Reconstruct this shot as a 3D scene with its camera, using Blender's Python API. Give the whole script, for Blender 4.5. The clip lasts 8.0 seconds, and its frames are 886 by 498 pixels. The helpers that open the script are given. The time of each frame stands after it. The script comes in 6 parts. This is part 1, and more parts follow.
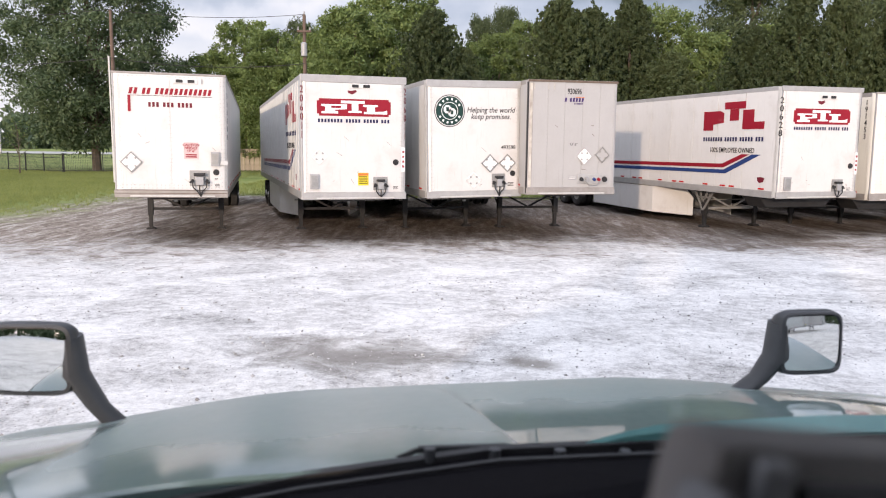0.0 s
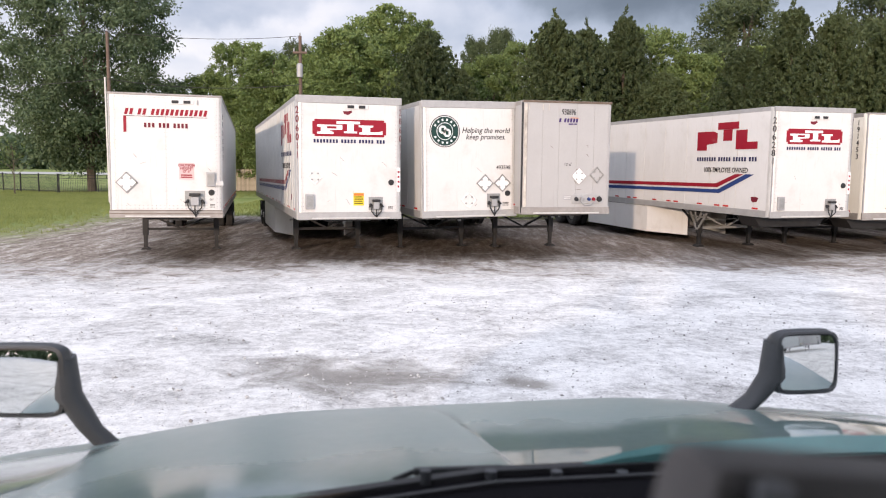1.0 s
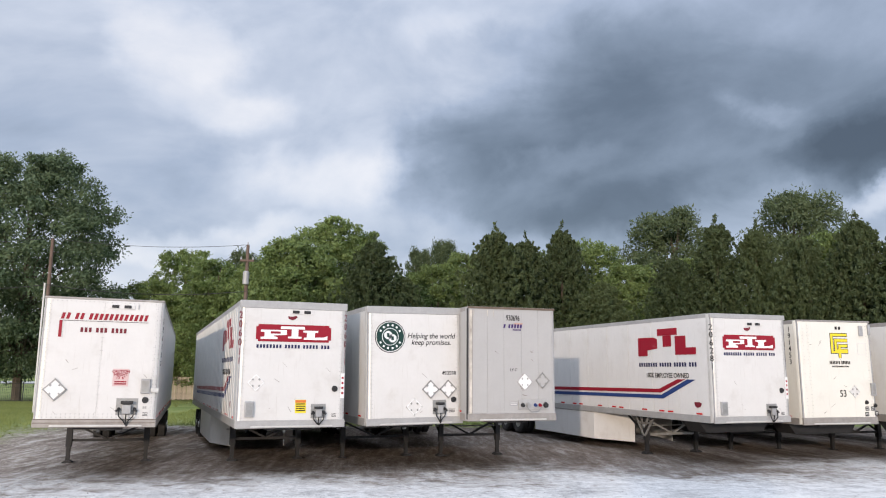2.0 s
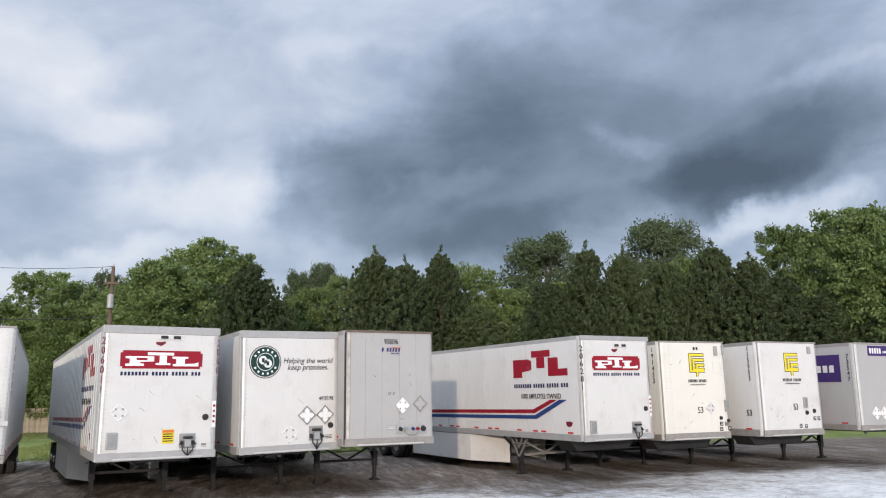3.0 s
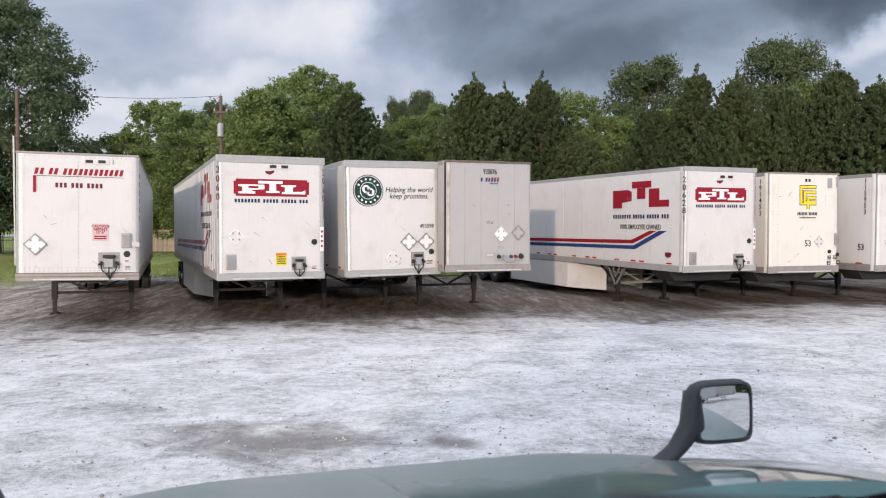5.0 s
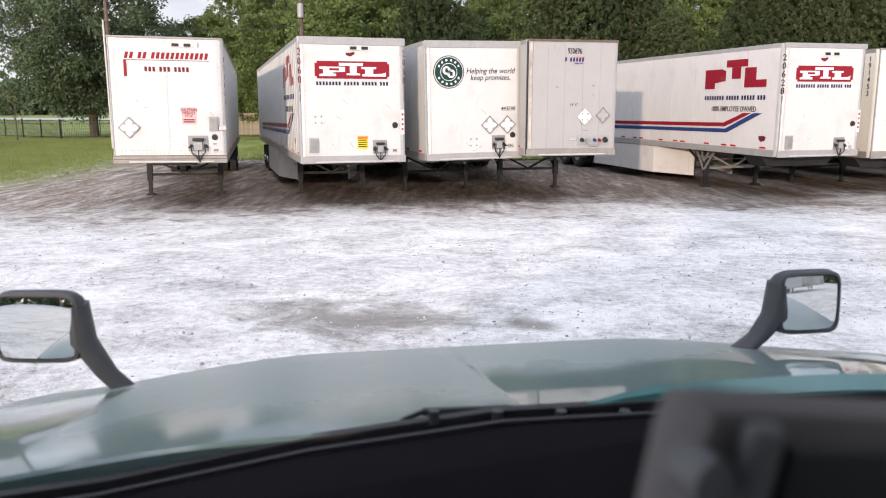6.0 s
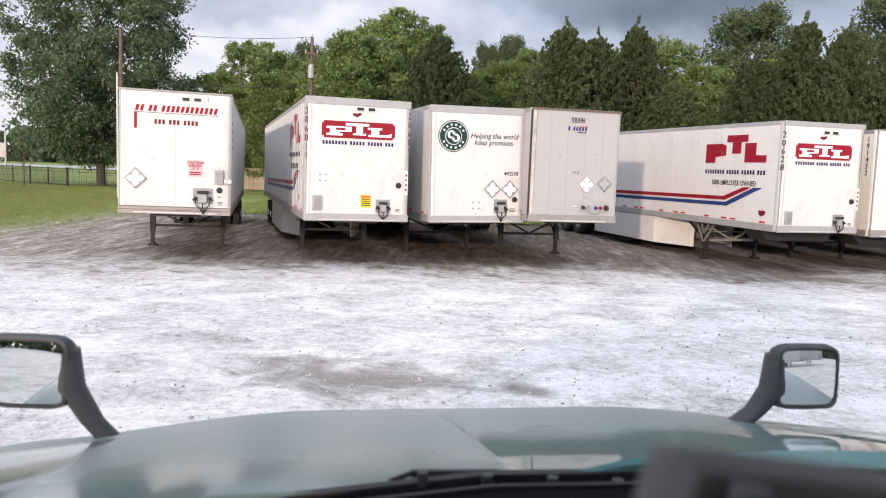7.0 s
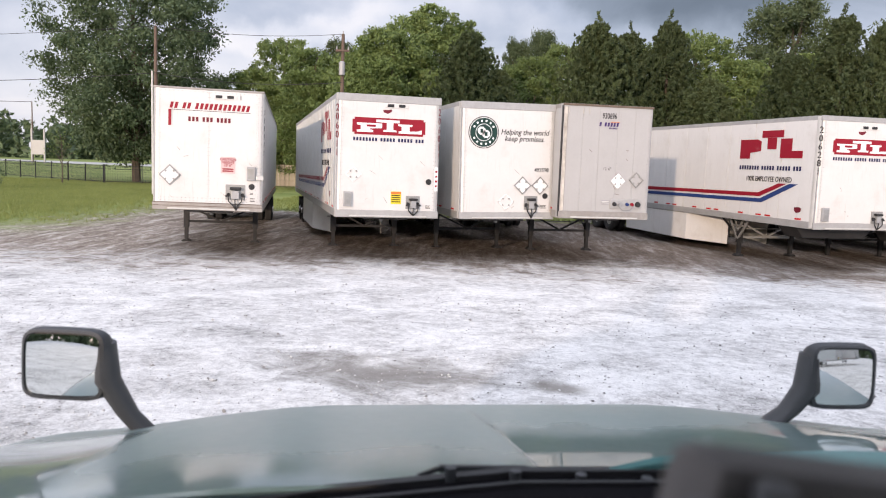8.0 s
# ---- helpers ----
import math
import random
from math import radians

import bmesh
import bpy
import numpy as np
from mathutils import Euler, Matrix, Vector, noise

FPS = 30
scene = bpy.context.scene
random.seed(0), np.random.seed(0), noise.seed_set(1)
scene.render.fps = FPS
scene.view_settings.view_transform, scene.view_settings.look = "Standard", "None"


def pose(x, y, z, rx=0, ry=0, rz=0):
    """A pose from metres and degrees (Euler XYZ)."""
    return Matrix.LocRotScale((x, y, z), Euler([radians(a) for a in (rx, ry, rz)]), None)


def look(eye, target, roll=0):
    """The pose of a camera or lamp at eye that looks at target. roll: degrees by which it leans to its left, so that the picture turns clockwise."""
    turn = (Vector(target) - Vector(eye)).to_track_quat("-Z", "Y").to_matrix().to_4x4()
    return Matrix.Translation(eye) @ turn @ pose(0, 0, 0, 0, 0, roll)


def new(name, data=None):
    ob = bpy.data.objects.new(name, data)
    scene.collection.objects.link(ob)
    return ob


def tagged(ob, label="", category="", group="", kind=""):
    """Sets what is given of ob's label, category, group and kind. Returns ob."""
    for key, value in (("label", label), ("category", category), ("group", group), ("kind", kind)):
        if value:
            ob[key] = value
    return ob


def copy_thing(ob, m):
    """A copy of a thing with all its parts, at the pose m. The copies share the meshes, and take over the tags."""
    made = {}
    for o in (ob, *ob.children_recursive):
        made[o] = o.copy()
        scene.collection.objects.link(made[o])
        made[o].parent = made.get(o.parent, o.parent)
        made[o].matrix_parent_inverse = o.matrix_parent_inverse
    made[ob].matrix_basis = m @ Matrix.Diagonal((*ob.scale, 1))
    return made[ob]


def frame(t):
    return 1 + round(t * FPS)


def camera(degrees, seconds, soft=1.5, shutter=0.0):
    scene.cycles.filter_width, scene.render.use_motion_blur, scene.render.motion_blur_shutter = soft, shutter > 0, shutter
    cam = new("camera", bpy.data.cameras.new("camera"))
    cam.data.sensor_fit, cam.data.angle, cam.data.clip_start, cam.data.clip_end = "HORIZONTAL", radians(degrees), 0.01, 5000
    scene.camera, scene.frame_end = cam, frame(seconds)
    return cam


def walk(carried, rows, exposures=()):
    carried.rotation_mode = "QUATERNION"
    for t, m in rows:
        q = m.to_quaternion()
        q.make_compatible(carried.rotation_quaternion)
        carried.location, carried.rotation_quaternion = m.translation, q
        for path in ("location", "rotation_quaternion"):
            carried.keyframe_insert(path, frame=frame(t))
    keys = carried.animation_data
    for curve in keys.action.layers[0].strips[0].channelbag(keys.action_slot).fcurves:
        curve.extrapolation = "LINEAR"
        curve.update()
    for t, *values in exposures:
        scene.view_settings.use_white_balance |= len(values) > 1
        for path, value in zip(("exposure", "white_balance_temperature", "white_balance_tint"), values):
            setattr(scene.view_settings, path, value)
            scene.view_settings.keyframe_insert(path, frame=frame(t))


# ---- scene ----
# ---- camera and walk ----
cam = camera(60.4, 8.0, soft=1.1)
PATH = [
    (0, (0.000, 0.000, 2.493), (0.0000, 1.9813, 2.2200), 0.64),
    (0.5, (0.000, 0.001, 2.492), (0.0044, 1.9848, 2.2399), 0.60),
    (1, (0.000, 0.002, 2.493), (0.0117, 1.9896, 2.2719), 0.59),
    (1.5, (-0.002, 0.003, 2.491), (0.0472, 2.0012, 2.4350), 0.59),
    (1.8, (-0.012, 0.036, 2.474), (0.0983, 2.0243, 2.6602), 0.83),
    (2, (-0.035, 0.070, 2.441), (0.1156, 2.0386, 2.7614), 0.47),
    (2.2, (-0.024, 0.086, 2.435), (0.1930, 2.0371, 2.8191), -0.28),
    (3.3, (-0.014, 0.020, 2.440), (0.4726, 1.9226, 2.8185), -0.52),
    (3.5, (-0.013, 0.015, 2.439), (0.4662, 1.9191, 2.8177), -0.70),
    (4, (0.001, 0.005, 2.440), (0.4577, 1.9162, 2.8104), -0.73),
    (4.5, (-0.000, -0.033, 2.464), (0.3980, 1.9055, 2.7514), -0.46),
    (4.7, (0.004, -0.022, 2.482), (0.3284, 1.9452, 2.6400), -0.34),
    (5, (-0.011, -0.019, 2.499), (0.1990, 1.9691, 2.4317), 0.19),
    (5.2, (-0.004, -0.001, 2.499), (0.1198, 1.9795, 2.2516), 0.85),
    (6.3, (-0.001, -0.015, 2.502), (-0.0249, 1.9494, 2.1295), 0.36),
    (6.5, (0.000, -0.008, 2.492), (0.0003, 1.9739, 2.2197), 2.12),
    (7, (0.004, -0.011, 2.494), (0.0007, 1.9776, 2.2843), 2.23),
    (7.5, (0.008, -0.015, 2.495), (-0.0628, 1.9719, 2.2751), 1.93),
    (8, (0.006, -0.014, 2.494), (-0.0754, 1.9724, 2.2719), 2.15),
]
# a phone's wide lens, set to the far trailers
cam.data.dof.use_dof, cam.data.dof.focus_distance, cam.data.dof.aperture_fstop = True, 18.0, 4.2
walk(cam, [(t, look(eye, target, roll)) for t, eye, target, roll in PATH], exposures=[
    (0.0, 0.34, 6800, 18), (1.0, 0.34, 6800, 18), (1.5, 0.33, 6800, 18), (2.2, 0.04, 6320, 12), (4.5, 0.01, 6320, 12), (5.0, 0.03, 6580, 16), (5.6, 0.32, 6750, 17), (7.2, 0.34, 6800, 18), (8.0, 0.30, 6800, 18)])

# ---- world and sun ----
SUN_AWAY = Vector((0.334, 0.942, -0.155)).normalized()
world = bpy.data.worlds.new("cloudy_evening")
scene.world = world
world.use_nodes = True


class Nodes:
    """A small helper to write node trees shortly."""

    def __init__(self, tree):
        self.tree = tree

    def add(self, kind, **values):
        n = self.tree.nodes.new(kind)
        for key, value in values.items():
            n.inputs[key.replace("_", " ")].default_value = value
        return n

    def link(self, a, b):
        self.tree.links.new(a, b)

    def math(self, op, a, b=0.0, clamp=False):
        n = self.tree.nodes.new("ShaderNodeMath")
        n.operation, n.use_clamp = op, clamp
        for i, v in enumerate((a, b)):
            if isinstance(v, (int, float)):
                n.inputs[i].default_value = v
            else:
                self.link(v, n.inputs[i])
        return n.outputs[0]

    def noise(self, vec, scale, detail=5.0, rough=0.55, warp=0.0):
        n = self.add("ShaderNodeTexNoise", Scale=scale, Detail=detail, Roughness=rough, Distortion=warp)
        if vec is not None:
            self.link(vec, n.inputs["Vector"])
        return n.outputs["Fac"]

    def ramp(self, fac, stops):
        n = self.tree.nodes.new("ShaderNodeValToRGB")
        while len(n.color_ramp.elements) < len(stops):
            n.color_ramp.elements.new(0.5)
        for e, (pos, col) in zip(n.color_ramp.elements, stops):
            e.position = pos
            e.color = (*col, 1.0) if len(col) == 3 else col
        self.link(fac, n.inputs[0])
        return n.outputs[0]

    def step(self, fac, low, high):
        n = self.add("ShaderNodeMapRange", From_Min=low, From_Max=high)
        n.interpolation_type = "SMOOTHSTEP"
        self.link(fac, n.inputs["Value"])
        return n.outputs[0]

    def mix(self, fac, a, b, blend="MIX"):
        n = self.tree.nodes.new("ShaderNodeMix")
        n.data_type, n.blend_type = "RGBA", blend
        for i, v in ((0, fac), (6, a), (7, b)):
            if isinstance(v, (int, float)):
                n.inputs[i].default_value = v
            elif isinstance(v, tuple):
                n.inputs[i].default_value = (*v, 1.0)
            else:
                self.link(v, n.inputs[i])
        return n.outputs[2]


def build_sky():
    nt = world.node_tree
    nt.nodes.clear()
    k = Nodes(nt)
    coord = k.add("ShaderNodeTexCoord").outputs["Generated"]
    sky = k.add("ShaderNodeTexSky")
    sky.sky_type, sky.sun_disc = "NISHITA", False
    sky.sun_elevation = math.asin(-SUN_AWAY.z)
    sky.sun_rotation = math.atan2(-SUN_AWAY.x, -SUN_AWAY.y)
    sep = k.add("ShaderNodeSeparateXYZ")
    k.link(coord, sep.inputs[0])
    up = k.math("ADD", k.math("MAXIMUM", sep.outputs[2], 0.0), 0.22)
    flat = k.add("ShaderNodeCombineXYZ")
    k.link(k.math("DIVIDE", sep.outputs[0], up), flat.inputs[0])
    k.link(k.math("DIVIDE", sep.outputs[1], up), flat.inputs[1])
    flat = flat.outputs[0]
    # banks of cloud and the gaps between them: bearing, height, half-length, half-depth, tilt in degrees, lighter or darker
    clouds = [(25.8, 19.0, 26.4, 10.7, 8, -0.15), (16.5, 18.1, 14.6, 4.5, 10, -0.11), (40.5, 16.0, 13.0, 3.4, 14, -0.19), (34.5, 14.2, 8.6, 2.2, 8, -0.15),
              (16.1, 12.9, 10.7, 1.7, 4, -0.10), (4.4, 15.4, 6.4, 4.5, 0, -0.12), (23.9, 25.2, 17.7, 3.7, 12, -0.07), (-4.2, 13.5, 5.8, 2.6, 10, 0.10),
              (-11.4, 17.8, 5.0, 1.9, 0, 0.10), (-16.8, 21.9, 4.1, 4.5, 0, 0.10), (7.6, 24.8, 5.4, 1.4, 18, 0.04), (27.1, 18.0, 3.7, 1.1, -20, 0.07),
              (13.5, 16.1, 5.4, 0.9, 6, 0.06), (35.9, 11.7, 6.2, 1.1, 10, 0.15), (43.8, 12.4, 5.0, 1.2, 10, 0.12), (43.0, 21.6, 7.4, 1.1, 12, 0.06),
              (-12.5, 9.2, 9.1, 1.1, 4, 0.09), (-5.6, 22.7, 9.9, 2.5, 20, -0.02), (-14.3, 13.8, 6.6, 1.7, 10, -0.02)]
    warp = k.add("ShaderNodeTexNoise", Scale=5.0, Detail=7.0, Roughness=0.55)
    k.link(coord, warp.inputs["Vector"])
    shift = k.add("ShaderNodeSeparateXYZ")
    k.link(warp.outputs["Color"], shift.inputs[0])
    deg = 180.0 / math.pi
    az0, el0 = k.math("MULTIPLY", k.math("ARCTAN2", sep.outputs[0], sep.outputs[1]), deg), k.math("MULTIPLY", k.math("ARCSINE", sep.outputs[2]), deg)
    az = k.math("ADD", az0, k.math("MULTIPLY", k.math("SUBTRACT", shift.outputs[0], 0.5), 20.0))
    el = k.math("ADD", el0, k.math("MULTIPLY", k.math("SUBTRACT", shift.outputs[1], 0.5), 9.0))
    drift = k.add("ShaderNodeCombineXYZ")
    k.link(k.math("SUBTRACT", k.math("MULTIPLY", az0, 0.045), k.math("MULTIPLY", el0, 0.01)), drift.inputs[0])
    k.link(k.math("MULTIPLY", el0, 0.085), drift.inputs[1])
    wisps = k.noise(drift.outputs[0], 1.5, 7.0, 0.56, 0.35)
    big = k.noise(flat, 0.85, 4.0, 0.48, 0.15)
    tone = k.math("ADD", k.math("MULTIPLY", k.math("SUBTRACT", big, 0.5), 0.45), k.math("MULTIPLY", k.math("SUBTRACT", wisps, 0.5), 0.36))
    tone = k.math("ADD", tone, 0.605)
    for a, e, ra, re, tilt, amount in clouds:
        c, t = math.cos(radians(tilt)), math.sin(radians(tilt))
        da, de = k.math("SUBTRACT", az, a), k.math("SUBTRACT", el, e)
        p = k.math("ADD", k.math("MULTIPLY", da, c / ra), k.math("MULTIPLY", de, t / ra))
        q = k.math("SUBTRACT", k.math("MULTIPLY", de, c / re), k.math("MULTIPLY", da, t / re))
        d = k.math("SQRT", k.math("ADD", k.math("MULTIPLY", p, p), k.math("MULTIPLY", q, q)))
        tone = k.math("ADD", tone, k.math("MULTIPLY", k.step(d, 1.25, 0.25), amount))
    # clouds on the low sun's side stand brighter
    lit = k.add("ShaderNodeVectorMath")
    lit.operation = "DOT_PRODUCT"
    k.link(coord, lit.inputs[0])
    lit.inputs[1].default_value = tuple(-SUN_AWAY)
    gain = k.math("ADD", 1.0, k.math("MULTIPLY", k.step(lit.outputs["Value"], -0.35, 0.95), 1.15))
    # the cloud cover is thinnest and brightest overhead
    gain = k.math("MULTIPLY", gain, k.math("ADD", 1.0, k.math("MULTIPLY", k.step(sep.outputs[2], 0.35, 1.0), 0.62)))
    cloud = k.ramp(tone, [(0.18, (0.080, 0.108, 0.150)), (0.32, (0.135, 0.178, 0.240)), (0.44, (0.245, 0.308, 0.400)), (0.54, (0.41, 0.49, 0.62)),
                          (0.64, (0.64, 0.705, 0.81)), (0.78, (0.95, 0.96, 0.98))])
    cover = k.math("SUBTRACT", 0.95, k.math("MULTIPLY", tone, 0.15))
    air = k.add("ShaderNodeBackground", Strength=0.10)
    k.link(sky.outputs[0], air.inputs["Color"])
    veil = k.add("ShaderNodeBackground", Strength=1.0)
    k.link(cloud, veil.inputs["Color"])
    k.link(gain, veil.inputs["Strength"])
    both = k.add("ShaderNodeMixShader")
    k.link(cover, both.inputs[0])
    k.link(air.outputs[0], both.inputs[1])
    k.link(veil.outputs[0], both.inputs[2])
    k.link(both.outputs[0], k.add("ShaderNodeOutputWorld").inputs["Surface"])


build_sky()
sun_data = bpy.data.lights.new("sun", "SUN")
sun_data.energy, sun_data.angle, sun_data.color = 2.4, radians(1.2), (1.0, 0.82, 0.63)
sun = new("sun", sun_data)
sun.rotation_euler = SUN_AWAY.to_track_quat("-Z", "Y").to_euler()
sun.location = (0, 0, 60)


# ---- materials ----
def material(name, color, rough=0.6, metal=0.0, vary=0.15, scale=3.0, bump=0.0, bump_scale=60.0, dirt=None, dirt_amount=0.0,
             dirt_scale=1.2, coat=0.0, streak=0.0, random_amount=0.0, spec=0.5):
    """A surface with variation at two scales, dirt in stains or vertical streaks, and fine relief."""
    m = bpy.data.materials.new(name)
    m.use_nodes = True
    k = Nodes(m.node_tree)
    b = m.node_tree.nodes["Principled BSDF"]
    co = k.add("ShaderNodeTexCoord").outputs["Object"]
    n1, n2 = k.noise(co, scale), k.noise(co, scale * 9.0, 3.0)
    both = k.math("ADD", k.math("MULTIPLY", n1, 0.65), k.math("MULTIPLY", n2, 0.35))
    low = tuple(max(0.0, c * (1 - vary)) for c in color)
    high = tuple(min(1.0, c * (1 + vary)) for c in color)
    col = k.ramp(both, [(0.3, low), (0.7, high)])
    if dirt:
        stain = k.step(k.noise(co, dirt_scale, 6.0, 0.62, 0.4), 0.62 - 0.25 * dirt_amount, 0.80)
        if streak:
            stretch = k.add("ShaderNodeMapping")
            stretch.inputs["Scale"].default_value = (7.0, 7.0, 0.45)
            k.link(co, stretch.inputs["Vector"])
            runs = k.step(k.noise(stretch.outputs[0], 2.2, 5.0, 0.6), 0.56, 0.80)
            stain = k.math("MAXIMUM", k.math("MULTIPLY", stain, 0.7), k.math("MULTIPLY", runs, streak))
        col = k.mix(k.math("MULTIPLY", stain, dirt_amount, True), col, dirt)
    if random_amount:
        info = k.add("ShaderNodeObjectInfo").outputs["Random"]
        hsv = k.add("ShaderNodeHueSaturation")
        k.link(col, hsv.inputs["Color"])
        k.link(k.math("ADD", k.math("MULTIPLY", info, 2 * random_amount), 1 - random_amount), hsv.inputs["Value"])
        col = hsv.outputs[0]
    k.link(col, b.inputs["Base Color"])
    k.link(k.math("ADD", k.math("MULTIPLY", n2, 0.2), rough - 0.1, True), b.inputs["Roughness"])
    b.inputs["Metallic"].default_value = metal
    b.inputs["Specular IOR Level"].default_value = spec
    b.inputs["Coat Weight"].default_value = coat
    b.inputs["Coat Roughness"].default_value = 0.06
    if bump:
        bm = k.add("ShaderNodeBump", Strength=min(1.0, bump), Distance=0.01)
        k.link(k.noise(co, bump_scale, 4.0), bm.inputs["Height"])
        k.link(bm.outputs[0], b.inputs["Normal"])
    return m


def leaf_material(name, dark, light, glow=0.25):
    m = bpy.data.materials.new(name)
    m.use_nodes = True
    k = Nodes(m.node_tree)
    b = m.node_tree.nodes["Principled BSDF"]
    geo = k.add("ShaderNodeNewGeometry").outputs["Random Per Island"]
    co = k.add("ShaderNodeTexCoord").outputs["Object"]
    patch, plume = k.noise(co, 0.35, 4.0), k.noise(co, 1.5, 3.0)
    f = k.math("ADD", k.math("MULTIPLY", geo, 0.26), k.math("ADD", k.math("MULTIPLY", patch, 0.38), k.math("MULTIPLY", plume, 0.45)))
    tone = k.add("ShaderNodeObjectInfo").outputs["Random"]
    f = k.math("ADD", f, k.math("MULTIPLY", tone, 0.18))
    col = k.ramp(f, [(0.25, dark), (0.85, light)])
    k.link(col, b.inputs["Base Color"])
    b.inputs["Roughness"].default_value = 0.55
    b.inputs["Specular IOR Level"].default_value = 0.3
    tr = k.add("ShaderNodeBsdfTranslucent")
    k.link(col, tr.inputs["Color"])
    mx = k.add("ShaderNodeMixShader")
    mx.inputs[0].default_value = glow
    k.link(b.outputs[0], mx.inputs[1])
    k.link(tr.outputs[0], mx.inputs[2])
    k.link(mx.outputs[0], m.node_tree.nodes["Material Output"].inputs["Surface"])
    return m


GRIME = (0.30, 0.25, 0.20)
M = dict(
    white=material("trailer_white_paint", (0.61, 0.60, 0.58), 0.42, vary=0.04, scale=1.5, dirt=GRIME, dirt_amount=0.42, streak=0.7, bump=0.05, bump_scale=8, random_amount=0.02),
    cream=material("trailer_cream_paint", (0.67, 0.65, 0.585), 0.4, vary=0.04, scale=1.5, dirt=GRIME, dirt_amount=0.30, streak=0.7, bump=0.05, bump_scale=8),
    grey_panel=material("weathered_grey_white_paint", (0.375, 0.368, 0.358), 0.5, vary=0.05, scale=1.8, dirt=(0.26, 0.23, 0.2), dirt_amount=0.3, streak=0.8, bump=0.05, bump_scale=8),
    alu=material("brushed_aluminium", (0.38, 0.375, 0.365), 0.45, 0.25, vary=0.14, scale=5.0, dirt=(0.28, 0.26, 0.24), dirt_amount=0.45, streak=0.6, bump=0.1, bump_scale=90),
    alu_bright=material("polished_aluminium", (0.55, 0.54, 0.515), 0.34, 0.25, vary=0.12, scale=4.0, dirt=(0.35, 0.32, 0.28), dirt_amount=0.3, streak=0.5),
    rail=material("scuffed_rail_metal", (0.30, 0.28, 0.26), 0.55, 0.3, vary=0.2, scale=6.0, dirt=(0.22, 0.17, 0.13), dirt_amount=0.6, streak=0.5, bump=0.15),
    rust=material("rusty_corner_paint", (0.60, 0.56, 0.49), 0.6, 0.1, vary=0.2, scale=5.0, dirt=(0.07, 0.045, 0.03), dirt_amount=0.9, streak=1.0, bump=0.2),
    rust_dark=material("dark_rusted_edge", (0.13, 0.095, 0.07), 0.7, 0.1, vary=0.35, scale=5.0, dirt=(0.32, 0.29, 0.26), dirt_amount=0.5, bump=0.2),
    steel=material("black_chassis_steel", (0.017, 0.0165, 0.017), 0.6, 0.1, vary=0.4, scale=6.0, dirt=(0.085, 0.066, 0.05), dirt_amount=0.35, bump=0.2),
    galv=material("galvanised_steel", (0.30, 0.30, 0.29), 0.5, 0.4, vary=0.2, scale=8.0, dirt=(0.2, 0.17, 0.13), dirt_amount=0.5),
    tyre=material("tyre_rubber", (0.022, 0.022, 0.022), 0.85, vary=0.3, scale=5.0, dirt=(0.16, 0.14, 0.12), dirt_amount=0.45, bump=0.3),
    rim=material("wheel_rim_steel", (0.45, 0.45, 0.44), 0.45, 0.5, vary=0.2, scale=9.0, dirt=(0.15, 0.12, 0.1), dirt_amount=0.6),
    box=material("grey_plastic_box", (0.33, 0.33, 0.33), 0.5, 0.2, vary=0.12, scale=9.0, dirt=(0.2, 0.18, 0.15), dirt_amount=0.4),
    black=material("black_rubber", (0.018, 0.018, 0.019), 0.6, vary=0.3, scale=12.0),
    red=material("red_vinyl", (0.25, 0.006, 0.018), 0.5, spec=0.3, vary=0.06, scale=6.0, dirt=(0.55, 0.4, 0.38), dirt_amount=0.15),
    maroon=material("maroon_vinyl", (0.14, 0.012, 0.022), 0.5, spec=0.3, vary=0.08, scale=6.0),
    navy=material("navy_vinyl", (0.012, 0.016, 0.065), 0.5, spec=0.3, vary=0.1, scale=6.0),
    blue=material("blue_vinyl", (0.018, 0.042, 0.15), 0.5, spec=0.3, vary=0.08, scale=6.0),
    ink=material("black_vinyl", (0.013, 0.013, 0.014), 0.55, spec=0.3, vary=0.1, scale=6.0),
    green=material("dark_green_vinyl", (0.008, 0.038, 0.030), 0.5, spec=0.3, vary=0.08, scale=6.0),
    decal_white=material("white_vinyl", (0.74, 0.74, 0.73), 0.45, vary=0.03, scale=6.0),
    yellow=material("yellow_vinyl", (0.70, 0.56, 0.03), 0.5, spec=0.3, vary=0.06, scale=6.0),
    bright_blue=material("bright_blue_plastic", (0.02, 0.16, 0.55), 0.4, vary=0.08, scale=12.0),
    purple=material("purple_vinyl", (0.045, 0.022, 0.115), 0.5, spec=0.3, vary=0.08, scale=6.0),
    orange=material("orange_vinyl", (0.6, 0.16, 0.03), 0.45, vary=0.08, scale=6.0),
    # ribbed side sheets, greyed to hold the shade of the trailer beside them
    ribbed=material("grey_ribbed_side", (0.54, 0.56, 0.55), 0.45, 0.2, vary=0.10, scale=2.0, dirt=(0.25, 0.22, 0.19), dirt_amount=0.35, streak=0.8),
    device=material("soft_grey_plastic", (0.165, 0.147, 0.138), 0.7, vary=0.12, scale=14.0),
    pink=material("faded_pink_vinyl", (0.58, 0.42, 0.41), 0.5, vary=0.06, scale=6.0),
    strip=material("worn_grey_strip", (0.19, 0.185, 0.19), 0.6, vary=0.12, scale=14.0),
    ghost=material("faded_vinyl_outline", (0.60, 0.59, 0.57), 0.5, vary=0.05, scale=6.0),
    lamp_red=material("red_reflector", (0.50, 0.03, 0.03), 0.25, vary=0.1, scale=20.0),
)


